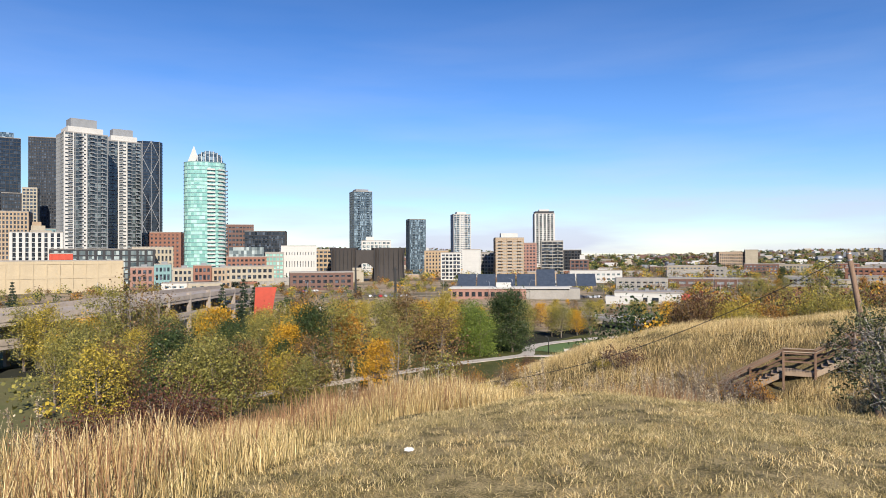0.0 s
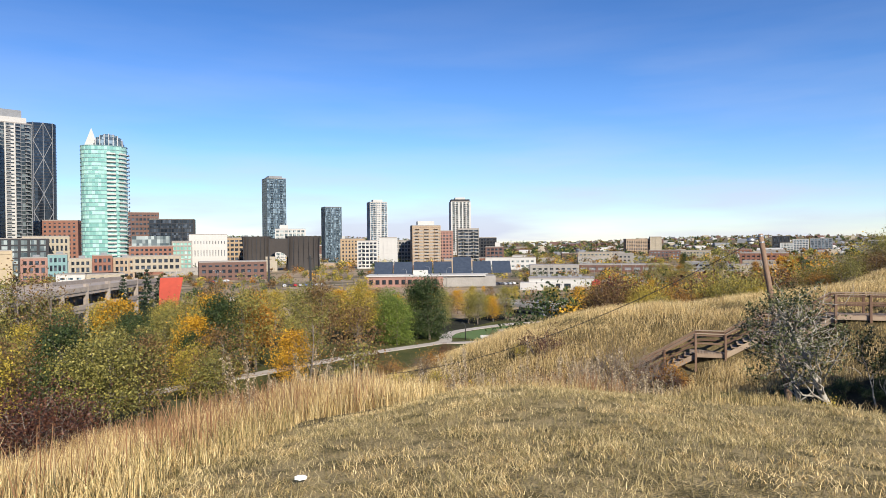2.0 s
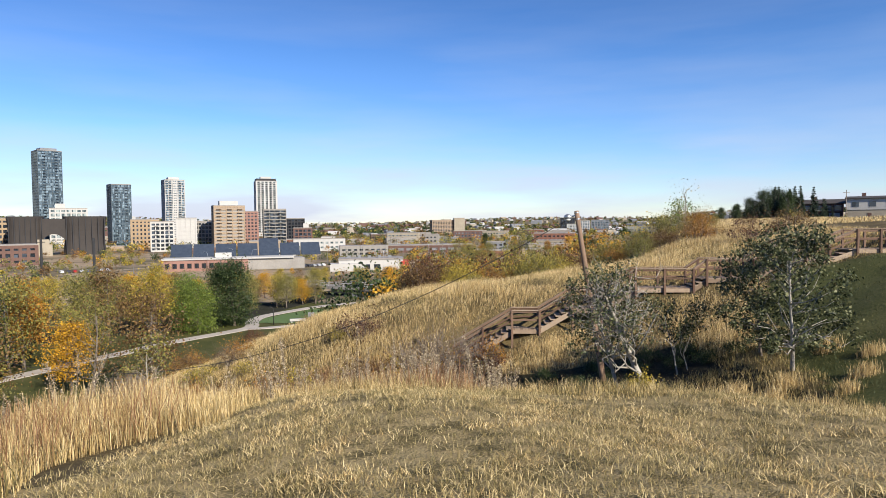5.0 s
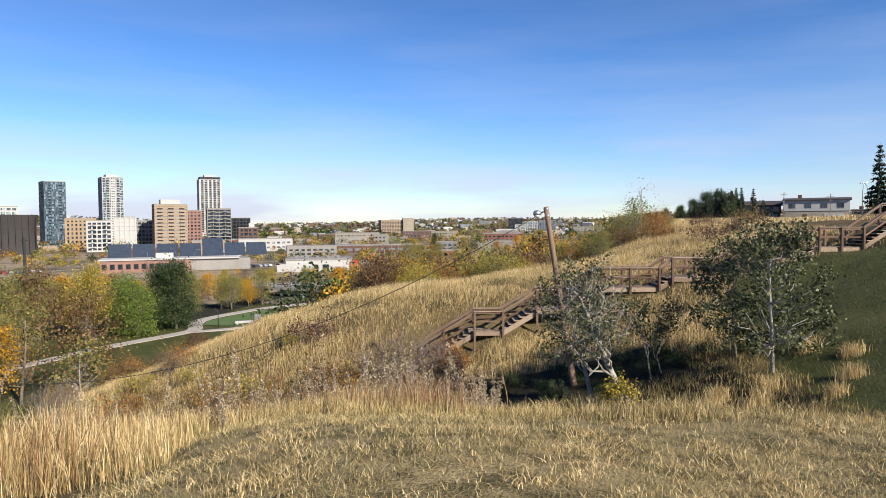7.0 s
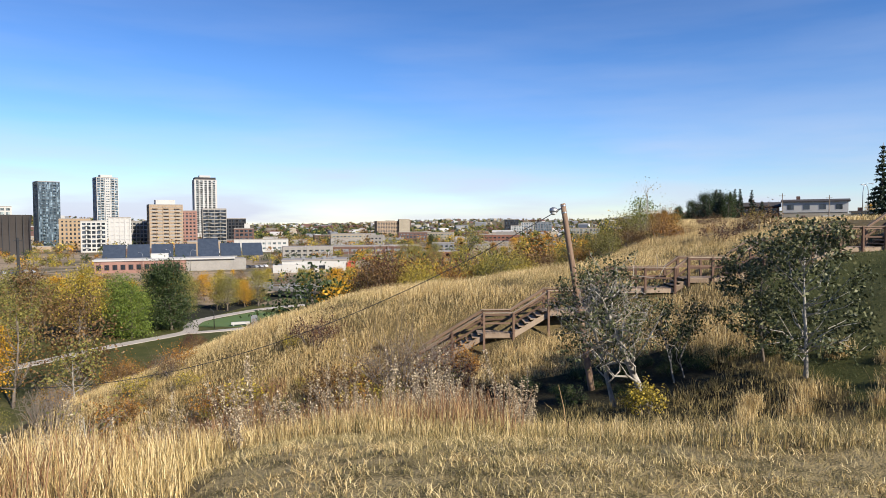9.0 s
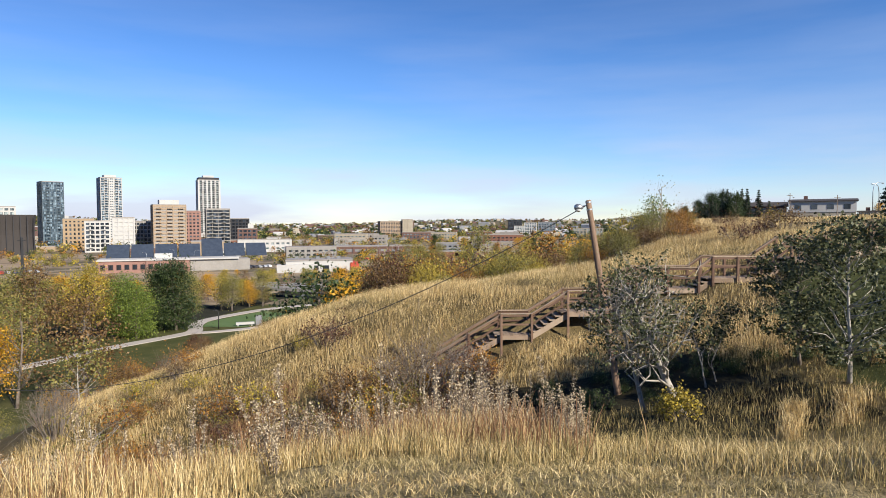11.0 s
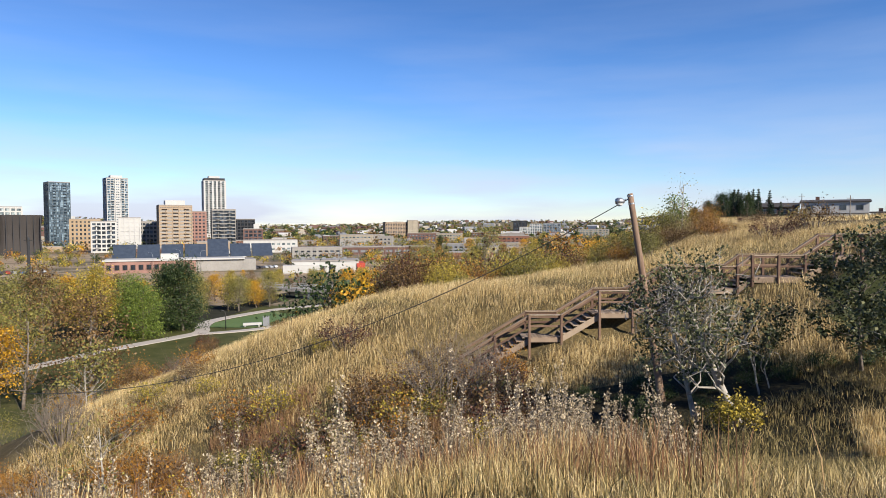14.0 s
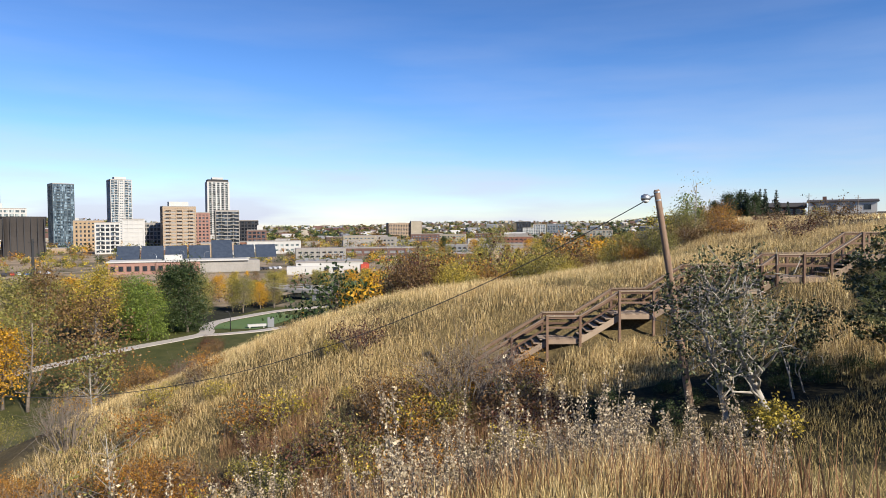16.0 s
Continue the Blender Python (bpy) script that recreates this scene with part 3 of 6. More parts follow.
tower("civic_building", "white civic building with tall slit windows", -411, 490, 32, 24, 12, 44, 3, 12, W_white, G_dark, band=0.5, pier=0.72)
tower("apartment_block", "low brick apartment block", -408, 518, 25, 16, 9, 38, 7, 6, W_orange, G_dark, band=0.4)
tower("residential_tower", "slender blue grey glass tower", -511, 740, 25, 24, 89, 50, 34, 7, W_steel, G_blue, band=0.14, pier=0.08, balcony=2, roof_box=[(0, 0, 17, 16, 3, W_grey)])
tower("office_block", "low white office block", -472, 718, 37, 20, 22, 33, 9, 7, W_white, G_pale, roof_box=[(-8, 0, 10, 9, 5, W_white)])
tower("residential_tower", "short blue grey glass tower", -423, 736, 21, 20, 49, 44, 22, 6, W_steel, G_blue, band=0.14, pier=0.08, balcony=2)
tower("apartment_block", "orange stucco apartment block", -358, 670, 27, 18, 8, 28, 7, 7, W_orange, G_dark, band=0.45, pier=0.5)
tower("residential_tower", "white and glass residential tower", -372, 763, 22, 20, 55, 38, 27, 6, W_white, G_blue, band=0.22, pier=0.14, balcony=2, clad=[(0.4, 0.6, W_white)], roof_box=[(0, 0, 12, 11, 3, W_white)])
tower("apartment_block", "white terraced apartment block", -289, 570, 19, 16, 5, 27, 7, 5, W_white, G_dark, band=0.35, balcony=2)
tower("apartment_block", "white apartment block with a blank wall", -271, 579, 17, 16, 8, 25, 8, 4, W_white, W_white, band=0.2)
tower("apartment_block", "pale mid-rise apartment block", -274, 621, 16, 14, 5, 24, 7, 5, W_pale, G_dark)
tower("apartment_block", "tan brick slab with pale balcony bands", -238, 593, 27, 16, 19, 30, 13, 5, W_tan, W_pale, band=0.55, pier=0.12, balcony=3, roof_box=[(0, 0, 16, 10, 4, W_white)])
tower("apartment_block", "red brick mid-rise block", -240, 656, 15, 14, 15, 20, 11, 4, W_pink, G_dark, band=0.5, pier=0.4)
tower("residential_tower", "white residential tower with dark window stripes and a dark cap", -306, 898, 28, 24, 61, 26, 28, 5, W_white, G_twin, band=0.2, pier=0.36, balcony=2, roof_box=[(0, 0, 26, 22, 3, W_dark), (0, 0, 14, 12, 6, W_white)])
tower("apartment_block", "dark glass block with white balcony bands", -218, 664, 22, 18, 17, 22, 11, 4, W_pale, G_dark, band=0.3, pier=0.06, balcony=2)
tower("office_block", "black glass office block", -216, 728, 22, 18, 8, 16, 8, 6, W_dark, G_black)
tower("office_block", "dark brick block beside a white wall", -175, 615, 17, 14, -2, 16, 5, 4, W_brown, G_dark, roof_box=[(3, 0, 5, 8, 4, W_white)])
tower("apartment_block", "tan slab block with a cream end wall", -74, 1097, 40, 16, 6, 20, 12, 14, W_tan, G_dark, band=0.45, pier=0.25)
tower("apartment_block", "cream end of a slab block", -47, 1100, 17, 18, 9, 8, 12, 2, W_cream, W_cream, band=0.3, pier=0.1)
tower("office_block", "long low brick shop row", -46, 517, 66, 20, -15.5, 5, 1, 10, W_brown, W_grey)
tower("apartment_block", "dark modern apartment block", 156, 1295, 27, 20, 9, -7, 9, 5, W_dark, G_dark)
tower("apartment_block", "white low apartment block", 158, 1240, 20, 16, -3, -7, 6, 4, W_white, G_pale)
tower("apartment_block", "white and grey apartment block", 186, 1291, 24, 20, 3, -8, 8, 5, W_white, G_blue, band=0.3)
tower("apartment_block", "grey glass apartment block", 217, 1286, 33, 20, 4, -10, 8, 6, W_grey, G_blue)
tower("apartment_block", "cream low apartment block", 248, 1076, 48, 18, -7, -13, 5, 9, W_cream, G_pale)
for k, (wd_, top_, wm_, nm_) in enumerate(((15, -5, W_pink, "pink brick"), (11, -3, W_teal, "pale teal"), (13, -6, W_cream, "cream rendered"), (12, -4, W_brick, "red brick"), (13, -6, W_tan, "tan brick"))):
    f_ = 13.4 * k - 27
    tower("shop_building", f"two-storey {nm_} shop in a row", -393 + f_ * math.cos(radians(49)), 340 + f_ * math.sin(radians(49)), wd_, 13, top_, 49, 3, 4, wm_, G_dark, band=0.35, pier=0.35, roof_box=[(1, 0, 4, 5, 1.6, W_grey)])
tower("shop_building", "row of low pale shops", -361, 374, 35, 12, -5, 44, 2, 9, W_cream, G_dark, base=-16, band=0.35, pier=0.35)



# ---- landmark buildings ----
def prism(g, outline, z0, z1, cap=True):
    n = len(outline)
    v = [(x, y, z0) for x, y in outline] + [(x, y, z1) for x, y in outline]
    f = [(i, (i + 1) % n, n + (i + 1) % n, n + i) for i in range(n)]
    if cap:
        f += [tuple(range(n - 1, -1, -1)), tuple(range(n, 2 * n))]
    return g.add(v, f)


def oval(a, b, n=28, e=2.6):
    out = []
    for i in range(n):
        t = 2 * math.pi * i / n
        c, s = math.cos(t), math.sin(t)
        out.append((a * math.copysign(abs(c) ** (2 / e), c), b * math.copysign(abs(s) ** (2 / e), s)))
    return out


def green_tower(x, y, turn, w, d, top, base=-21.0):
    h = top - base
    t = thing("residential_tower", "green glass tower with rounded crown and white balconies", "building", pose(x, y, base, 0, 0, turn))
    part("window_glass", prism(Geo(), oval(w / 2, d / 2), 0, h), G_green, t, "green panes of differing tone")
    ring = prism(Geo(), oval(w / 2 + 0.25, d / 2 + 0.25), 0, 0.55).mesh("floor_band", W_teal)
    fh = h / 32
    for k in range(33):
        part("floor_band", ring, None, t, at=Matrix.Translation((0, 0, k * fh)))
    bal = Geo().box(-3.2, -1.7, 0, 3.2, 0.6, 0.3).box(-3.2, -1.7, 0.3, 3.2, -1.6, 1.2).mesh("balcony", W_white)
    for k in range(1, 31):
        for px, a in ((w * 0.36, 38), (w * 0.14, 8), (w * 0.48, 80)):
            py = -d / 2 * math.sqrt(max(0.02, 1 - abs(2 * px / w) ** 2.6))
            part("balcony", bal, None, t, at=pose(px, py, k * fh, 0, 0, a))
    dome = Geo()
    for i in range(6):
        z0, z1 = h + 11 * math.sin(i * math.pi / 12), h + 11 * math.sin((i + 1) * math.pi / 12)
        r = math.cos((i + 0.5) * math.pi / 12)
        prism(dome, [(px * r + 3.5, py * r) for px, py in oval(w * 0.34, d * 0.42)], z0, z1)
    part("crown", dome, G_blue, t, "stepped curved glass crown")
    for k in range(7):
        xx = 3.5 - w * 0.28 + w * 0.56 * k / 6
        pts = [(xx, -d * 0.43 * math.cos(a) , h + 11.6 * math.sin(a) * math.sqrt(max(0.05, 1 - ((xx - 3.5) / (w * 0.36)) ** 2))) for a in np.linspace(0, math.pi / 2, 6)]
        part("rib", Geo().tube(pts, [0.35] * 6, 5), W_white, t)
    part("fin", Geo().add([(-w * 0.42, -4, h), (-w * 0.12, -4, h), (-w * 0.26, -4, h + 15), (-w * 0.42, 4, h), (-w * 0.12, 4, h), (-w * 0.26, 4, h + 15)], [(0, 1, 2), (3, 5, 4), (0, 3, 4, 1), (1, 4, 5, 2), (2, 5, 3, 0)]), W_white, t, "pointed white rooftop fin")
    part("podium", Geo().box(-w * 0.8, -d * 0.75, 0, w * 0.8, d * 0.75, 12), W_pale, t)


green_tower(-442, 406, 47, 34, 26, 82)


def bow_tower(x, y, turn, w, d, top, base=-21.0):
    h = top - base
    t = thing("glass_tower", "dark curved glass tower with pale diagonal bracing", "building", pose(x, y, base, 0, 0, turn))
    o = oval(w / 2, d / 2, 32, 2.2)
    part("window_glass", prism(Geo(), o, 0, h), G_black, t)
    ring = prism(Geo(), oval(w / 2 + 0.12, d / 2 + 0.12, 32, 2.2), 0, 0.5).mesh("floor_band", W_dark)
    for k in range(46):
        part("floor_band", ring, None, t, at=Matrix.Translation((0, 0, k * h / 46)))
    f = lambda s: (w / 2 * s, -d / 2 * (1 - abs(s) ** 2.2) ** (1 / 2.2) - 0.5)
    for s0, s1, flip in ((-0.5, 0.15, 0), (0.15, 0.75, 1)):
        for k in range(8):
            a, b = (s0, s1) if (k + flip) % 2 else (s1, s0)
            pts = [(*f(a + (b - a) * q), h * (k + q) / 8) for q in np.linspace(0, 1, 5)]
            part("brace", Geo().tube(pts, [0.45] * 5, 5), W_grey, t)
    for s in (-0.5, 0.15, 0.75):
        part("mast", Geo().tube([(*f(s), 0), (*f(s), h + 1)], [0.4, 0.4], 5), W_grey, t)


bow_tower(-783, 622, 51, 34, 24, 162)


def bronze_hall(x, y, turn, base=-21.0):
    t = thing("concert_hall", "dark bronze concert hall of curved blocks joined by a bridge", "building", pose(x, y, base, 0, 0, turn))
    for px, w, h, nm in ((-22, 26, 31, "west_block"), (19, 32, 31, "east_block")):
        g = Geo()
        lv = []
        for k in range(9):
            z = h * k / 8
            s = 1 - 0.10 * math.sin(math.pi * k / 8)
            lv.append([(px + a * s, b * s, z) for a, b in oval(w / 2, 14, 24, 4)])
        for ring in lv:
            g.v += ring
        for k in range(8):
            for i in range(24):
                g.f.append((24 * k + i, 24 * k + (i + 1) % 24, 24 * k + 24 + (i + 1) % 24, 24 * k + 24 + i))
        g.f.append(tuple(range(24 * 8, 24 * 9)))
        part("block", g, W_bronze, t, smooth=False)
        for i in range(7):
            part("cladding_rib", Geo().box(px - w * 0.42 + i * w * 0.14, -14.4, 1, px - w * 0.42 + i * w * 0.14 + 0.5, -13.2, h - 1), W_dark, t)
    arch = [(-12 + 18 * k / 10, 34 - (17 + 6 * (2 * k / 10 - 1) ** 2)) for k in range(11)] + [(6, 29), (-12, 29)]
    n_ = len(arch)
    g = Geo().add([(a, -12, z) for a, z in arch] + [(a, 10, z) for a, z in arch], [(i, (i + 1) % n_, n_ + (i + 1) % n_, n_ + i) for i in range(n_)] + [tuple(range(n_ - 1, -1, -1)), tuple(range(n_, 2 * n_))])
    part("bridge", g, W_bronze, t)
    part("annex", Geo().box(-20, -20, 0, -4, -13, 9).box(-14, -20, 9, -6, -13, 13), W_cream, t, "cream corner shop below")


bronze_hall(-347, 513, 34)


def solar_works(x, y, turn, base=-21.0):
    t = thing("works_building", "long pink brick building with tilted dark solar roof panels", "building", pose(x, y, base, 0, 0, turn))
    part("wall", Geo().box(-38, -8, 0, 2, 10, 5.6), W_pink, t)
    part("flat_roof", Geo().box(-38.6, -8.6, 5.6, 24.6, 10.4, 6.3), W_white, t, "pale flat roof edge")
    part("pale_wing", Geo().box(2, -7.4, 0, 30, 10, 5.58), W_pale, t)
    part("roof_hut", Geo().box(-14, -2, 6.3, -6, 4, 8.6), W_white, t)
    win = Geo().box(-0.9, -0.12, 0, 0.9, 0.1, 2.2)
    wm, wf = win.mesh("window", G_dark), Geo().box(-1.1, -0.06, -0.2, 1.1, 0.1, 2.4).mesh("window_frame", W_brown)
    for k in range(11):
        px = -36 + k * 3.4
        w_ = part("window", wm, None, t, at=Matrix.Translation((px, -8.05, 1.6)))
        part("window_frame", wf, None, w_)
    for k in range(7):
        px = -36 + k * 11
        big = 2.5 if k == 4 else 0
        g = Geo().add([(px, 8, 6.4), (px + 10.2, 8, 6.4), (px + 10.2, 15 + big, 12.8 + big), (px, 15 + big, 12.8 + big), (px, 15.4 + big, 6.0), (px + 10.2, 15.4 + big, 6.0)], [(0, 1, 2, 3), (3, 2, 5, 4), (0, 3, 4), (1, 5, 2), (0, 4, 5, 1)])
        part("solar_panel", g, M_solar, t, "tilted dark blue solar panel")


M_solar = mat("solar_glass", [(0.03, 0.04, 0.06), (0.06, 0.075, 0.10)], scale=0.6, fine=3, rough=0.3, bump=0)
solar_works(-127, 334, 21)


def market(x, y, turn, base=-21.0):
    t = thing("store_building", "white flat-roofed store with a red corner", "building", pose(x, y, base, 0, 0, turn))
    part("wall", Geo().box(-17, -8, 0, 14, 10, 5.2), W_white, t)
    part("wing", Geo().box(-21, -11, 0, -4, -4, 3.6), W_white, t)
    part("red_corner", Geo().box(13, -8.6, 0, 17, 8, 4.2), W_red, t)
    part("flat_roof", Geo().box(-17.3, -8.3, 5.2, 14.3, 10.3, 5.8), W_roof, t)
    for k in range(5):
        part("roof_unit", Geo().box(-13 + 5 * k, -1, 5.8, -11.4 + 5 * k, 1, 6.9), W_grey, t)
    for k in range(4):
        part("window", Geo().box(-15 + 5 * k, -8.12, 0.8, -12 + 5 * k, -7.9, 3.0), G_dark, t)


market(-58, 326, 10)


# ---- parking deck, fin, bridge ----
def parking_deck():
    t = thing("parking_deck", "two-level pale concrete parking deck with open sides", "parking deck", Matrix.Translation((-140, 97, -21)))
    o = Vector((-140, 97, -21))
    line = [Vector(p) for p in ((-146, 30, 0), (-137, 66, 0), (-140, 97, 0), (-153, 144, 0), (-176, 193, 0))]
    tops = [10.4, 10.4, 10.6, 11.7, 11.0]
    for a, b, za, zb in zip(line, line[1:], tops, tops[1:]):
        d = (b - a).normalized()
        s = Vector((-d.y, d.x, 0))
        if s.x > 0:
            s = -s
        for lev, nm in ((0, "upper_deck"), (-4.6, "lower_deck")):
            v = []
            for p, z in ((a, za), (b, zb)):
                for q in (0, 20):
                    for dz in (0, -0.9):
                        v.append(p + s * q + Vector((0, 0, z + lev + dz)) - Vector((o.x, o.y, 0)))
            part(nm, Geo().add(v, [(0, 2, 6, 4), (1, 5, 7, 3), (0, 4, 5, 1), (2, 3, 7, 6), (0, 1, 3, 2), (4, 6, 7, 5)]), W_deck, t)
            for q in (0, 20):
                pa, pb = a + s * q + Vector((0, 0, za + lev + 0.55)), b + s * q + Vector((0, 0, zb + lev + 0.55))
                off = Vector((o.x, o.y, 0))
                part("parapet", Geo().beam(pa - off, pb - off, 0.35, 1.25), W_deck, t)
        n = max(3, int((b - a).length / 8.5))
        for k in range(n):
            f = (k + 0.5) / n
            for q in (0.3, 10, 19.5):
                p = a.lerp(b, f) + s * q - Vector((o.x, o.y, 0))
                z = za + (zb - za) * f
                part("column", Geo().box(p.x - 0.45, p.y - 0.45, 0, p.x + 0.45, p.y + 0.45, z + (1.8 if q < 1 else -0.4)), W_deck, t)


W_deck = wall_mat("weathered_concrete", (0.55, 0.46, 0.38), 0.2, 0.3)
parking_deck()
fin = thing("red_sculpture", "tall curved orange-red metal panel among the trees", "sculpture", pose(-130, 138, -21, 0, 0, 44))
g = Geo()
for k in range(9):
    z = 14.6 * k / 8
    xo = 1.6 * (k / 8) ** 2
    g.v += [(-2.3 + xo * 0.3, -0.2, z), (2.3 + xo, -0.2, z), (2.3 + xo, 0.2, z), (-2.3 + xo * 0.3, 0.2, z)]
    if k:
        a = 4 * (k - 1)
        g.f += [(a + j, a + (j + 1) % 4, a + 4 + (j + 1) % 4, a + 4 + j) for j in range(4)]
g.f += [(0, 3, 2, 1), (32, 33, 34, 35)]
part("panel", g, W_red, fin)

br = thing("footbridge", "low concrete bridge with railings over the river", "bridge", pose(-50, 208.5, -21, 0, 0, -26))
part("deck", Geo().box(-17, -2.2, 2.2, 17, 2.2, 3.1), W_pale, br)
for k in (-8, 8):
    part("pier", Geo().box(k - 0.6, -1.8, -0.5, k + 0.6, 1.8, 2.2), W_grey, br)
for yy in (-2.1, 2.1):
    for zz in (3.6, 4.2):
        part("rail", Geo().beam((-17, yy, zz), (17, yy, zz), 0.12, 0.12), W_white, br)
    for k in range(12):
        part("baluster", Geo().box(-17 + k * 3.05, yy - 0.06, 3.1, -16.85 + k * 3.05, yy + 0.06, 4.25), W_white, br)

# ---- tent frame behind the ridge ----
M_canvas = mat("old_canvas", [(0.26, 0.19, 0.12), (0.40, 0.31, 0.2)], scale=1, fine=9, rough=0.9, bump=0.2)
tz = gz(5.9, 154.7)
tp = thing("tepee", "cream canvas tepee with dark crossed poles", "tent", Matrix.Translation((5.9, 154.7, tz)))
th = -2.6 - tz
for k in range(11):
    a = 2 * math.pi * k / 11
    r = 0.42 * th
    part("pole", Geo().tube([(r * math.cos(a), r * math.sin(a), -0.2), (-0.22 * r * math.cos(a), -0.22 * r * math.sin(a), th)], [0.13, 0.09], 6), M_bark2, tp)
g = Geo()
n = 22
for z, f in ((0.02, 1.0), (0.45, 0.52), (0.80, 0.13)):
    for k in range(n):
        a = 2 * math.pi * k / n
        g.v.append((0.44 * th * f * math.cos(a), 0.44 * th * f * math.sin(a), z * th))
for j in range(2):
    for k in range(n):
        g.f.append((n * j + k, n * j + (k + 1) % n, n * j + n + (k + 1) % n, n * j + n + k))
part("canvas", g, M_canvas, tp)

# ---- houses on the bluff ----
M_shingle = mat("dark_shingles", [(0.035, 0.03, 0.028), (0.07, 0.06, 0.055)], scale=0.5, fine=5, rough=0.9, bump=0.3)


def house(x, y, turn, w, d, h, wall, lower, label, rise=1.4):
    t = thing("house", label, "house", pose(x, y, gz(x, y) - 0.1, 0, 0, turn))
    part("lower_wall", Geo().box(-w / 2, -d / 2, 0, w / 2, d / 2, h * 0.48), lower, t)
    part("upper_wall", Geo().box(-w / 2 - 0.15, -d / 2 - 0.15, h * 0.48, w / 2 + 0.15, d / 2 + 0.15, h), wall, t)
    e = 0.7
    part("roof", Geo().add([(-w / 2 - e, -d / 2 - e, h), (w / 2 + e, -d / 2 - e, h), (w / 2 + e, d / 2 + e, h), (-w / 2 - e, d / 2 + e, h), (-w / 2 - e, 0, h + rise), (w / 2 + e, 0, h + rise), (-w / 2 - e, -d / 2 - e, h + 0.2), (w / 2 + e, -d / 2 - e, h + 0.2), (w / 2 + e, d / 2 + e, h + 0.2), (-w / 2 - e, d / 2 + e, h + 0.2)], [(0, 3, 2, 1), (0, 1, 7, 6), (2, 3, 9, 8), (6, 7, 5, 4), (8, 9, 4, 5), (1, 2, 8, 5, 7), (3, 0, 6, 4, 9)]), M_shingle, t)
    part("chimney", Geo().box(-w * 0.3, 0.2, h, -w * 0.3 + 1.1, 1.4, h + rise + 1.0), W_brown, t)
    for k in range(4):
        px = -w * 0.38 + k * w * 0.25
        wd = part("window", Geo().box(px - 0.9, -d / 2 - 0.22, h * 0.62, px + 0.9, -d / 2 - 0.05, h * 0.86), G_dark, t)
        part("window_frame", Geo().box(px - 1.05, -d / 2 - 0.19, h * 0.59, px + 1.05, -d / 2 - 0.04, h * 0.62).box(px - 1.05, -d / 2 - 0.19, h * 0.86, px + 1.05, -d / 2 - 0.04, h * 0.89), W_white, wd)
    part("garage_door", Geo().box(w * 0.12, -d / 2 - 0.1, 0.1, w * 0.42, -d / 2 + 0.05, 2.2), W_white, t)
    part("door", Geo().box(-w * 0.2, -d / 2 - 0.1, 0.1, -w * 0.2 + 1, -d / 2 + 0.05, 2.1), W_brown, t)
    return t


house(118, 211.5, -31, 17.5, 9, 6.4, W_white, W_cream, "two-storey cream house with a low dark roof", 0.9)
house(131, 206, -31, 8, 8, 3.0, W_white, W_white, "white single-storey garage wing beside a house", 0.5)
house(108, 226, -28, 11, 9, 5.2, W_brown, W_brown, "brown house partly behind the trees", 1.6)
house(97, 238, -24, 12, 9, 5.0, W_brown, W_brick, "brown house among dark conifers", 1.8)


def street_lamp(x, y, h, arm, turn, label, z=None, m_=None):
    t = thing("street_lamp", label, "street lamp", pose(x, y, (gz(x, y) if z is None else z) - 0.1, 0, 0, turn))
    mm = m_ or M_metal
    pts = [(0, 0, 0), (0, 0, h * 0.75), (arm * 0.12, 0, h * 0.92), (arm * 0.5, 0, h), (arm, 0, h * 0.99)]
    part("pole", Geo().tube(pts, [0.11, 0.08, 0.06, 0.05, 0.045], 8), mm, t, smooth=True)
    part("lamp_head", Geo().tube([(arm - 0.1, 0, h * 0.985), (arm + 0.25, 0, h * 0.985), (arm + 0.55, 0, h * 0.98)], [0.07, 0.14, 0.05], 8), mm, t, smooth=True)
    return t


street_lamp(90.2, 146.6, 8.4, 2.2, 10, "tall galvanised street lamp with a curved arm on the bluff")
street_lamp(85, 137, 7.6, -1.8, 10, "galvanised street lamp with a short curved arm")
for i, (x, y, h) in enumerate(((104, 205, 9), (113, 196, 8), (93, 222, 7.5))):
    up = thing("utility_pole", "plain dark timber utility pole on the bluff", "utility pole", Matrix.Translation((x, y, gz(x, y) - 0.2)))
    part("pole", Geo().tube([(0, 0, 0), (0.1, 0, h)], [0.15, 0.1], 7), M_bark2, up)
    part("crossarm", Geo().beam((-0.9, 0, h - 0.8), (1.0, 0, h - 0.8), 0.12, 0.12), M_bark2, up)
black_metal = mat("black_paint", [(0.02, 0.02, 0.02), (0.04, 0.04, 0.04)], scale=4, fine=30, rough=0.5, bump=0)
street_lamp(-50.5, 147.5, 4.2, -0.9, 20, "black path lamp with a flat head beside the path", m_=black_metal)
rc = random.Random(12)
for i in range(26):
    a, d = radians(rc.uniform(2, 56)), rc.uniform(260, 470)
    street_lamp(-d * math.sin(a), d * math.cos(a), rc.uniform(8, 11), 2.0, rc.uniform(0, 360), "grey metal street lamp along a city street")
for x, y in ((-212, 300), (-196, 316)):
    t = thing("utility_pole", "tall dark steel mast standing in the city", "utility pole", Matrix.Translation((x, y, -21)))
    part("pole", Geo().tube([(0, 0, 0), (0, 0, 17)], [0.7, 0.5], 8), black_metal, t)
    part("crossarm", Geo().beam((-2, 0, 15.5), (2, 0, 15.5), 0.3, 0.3), black_metal, t)

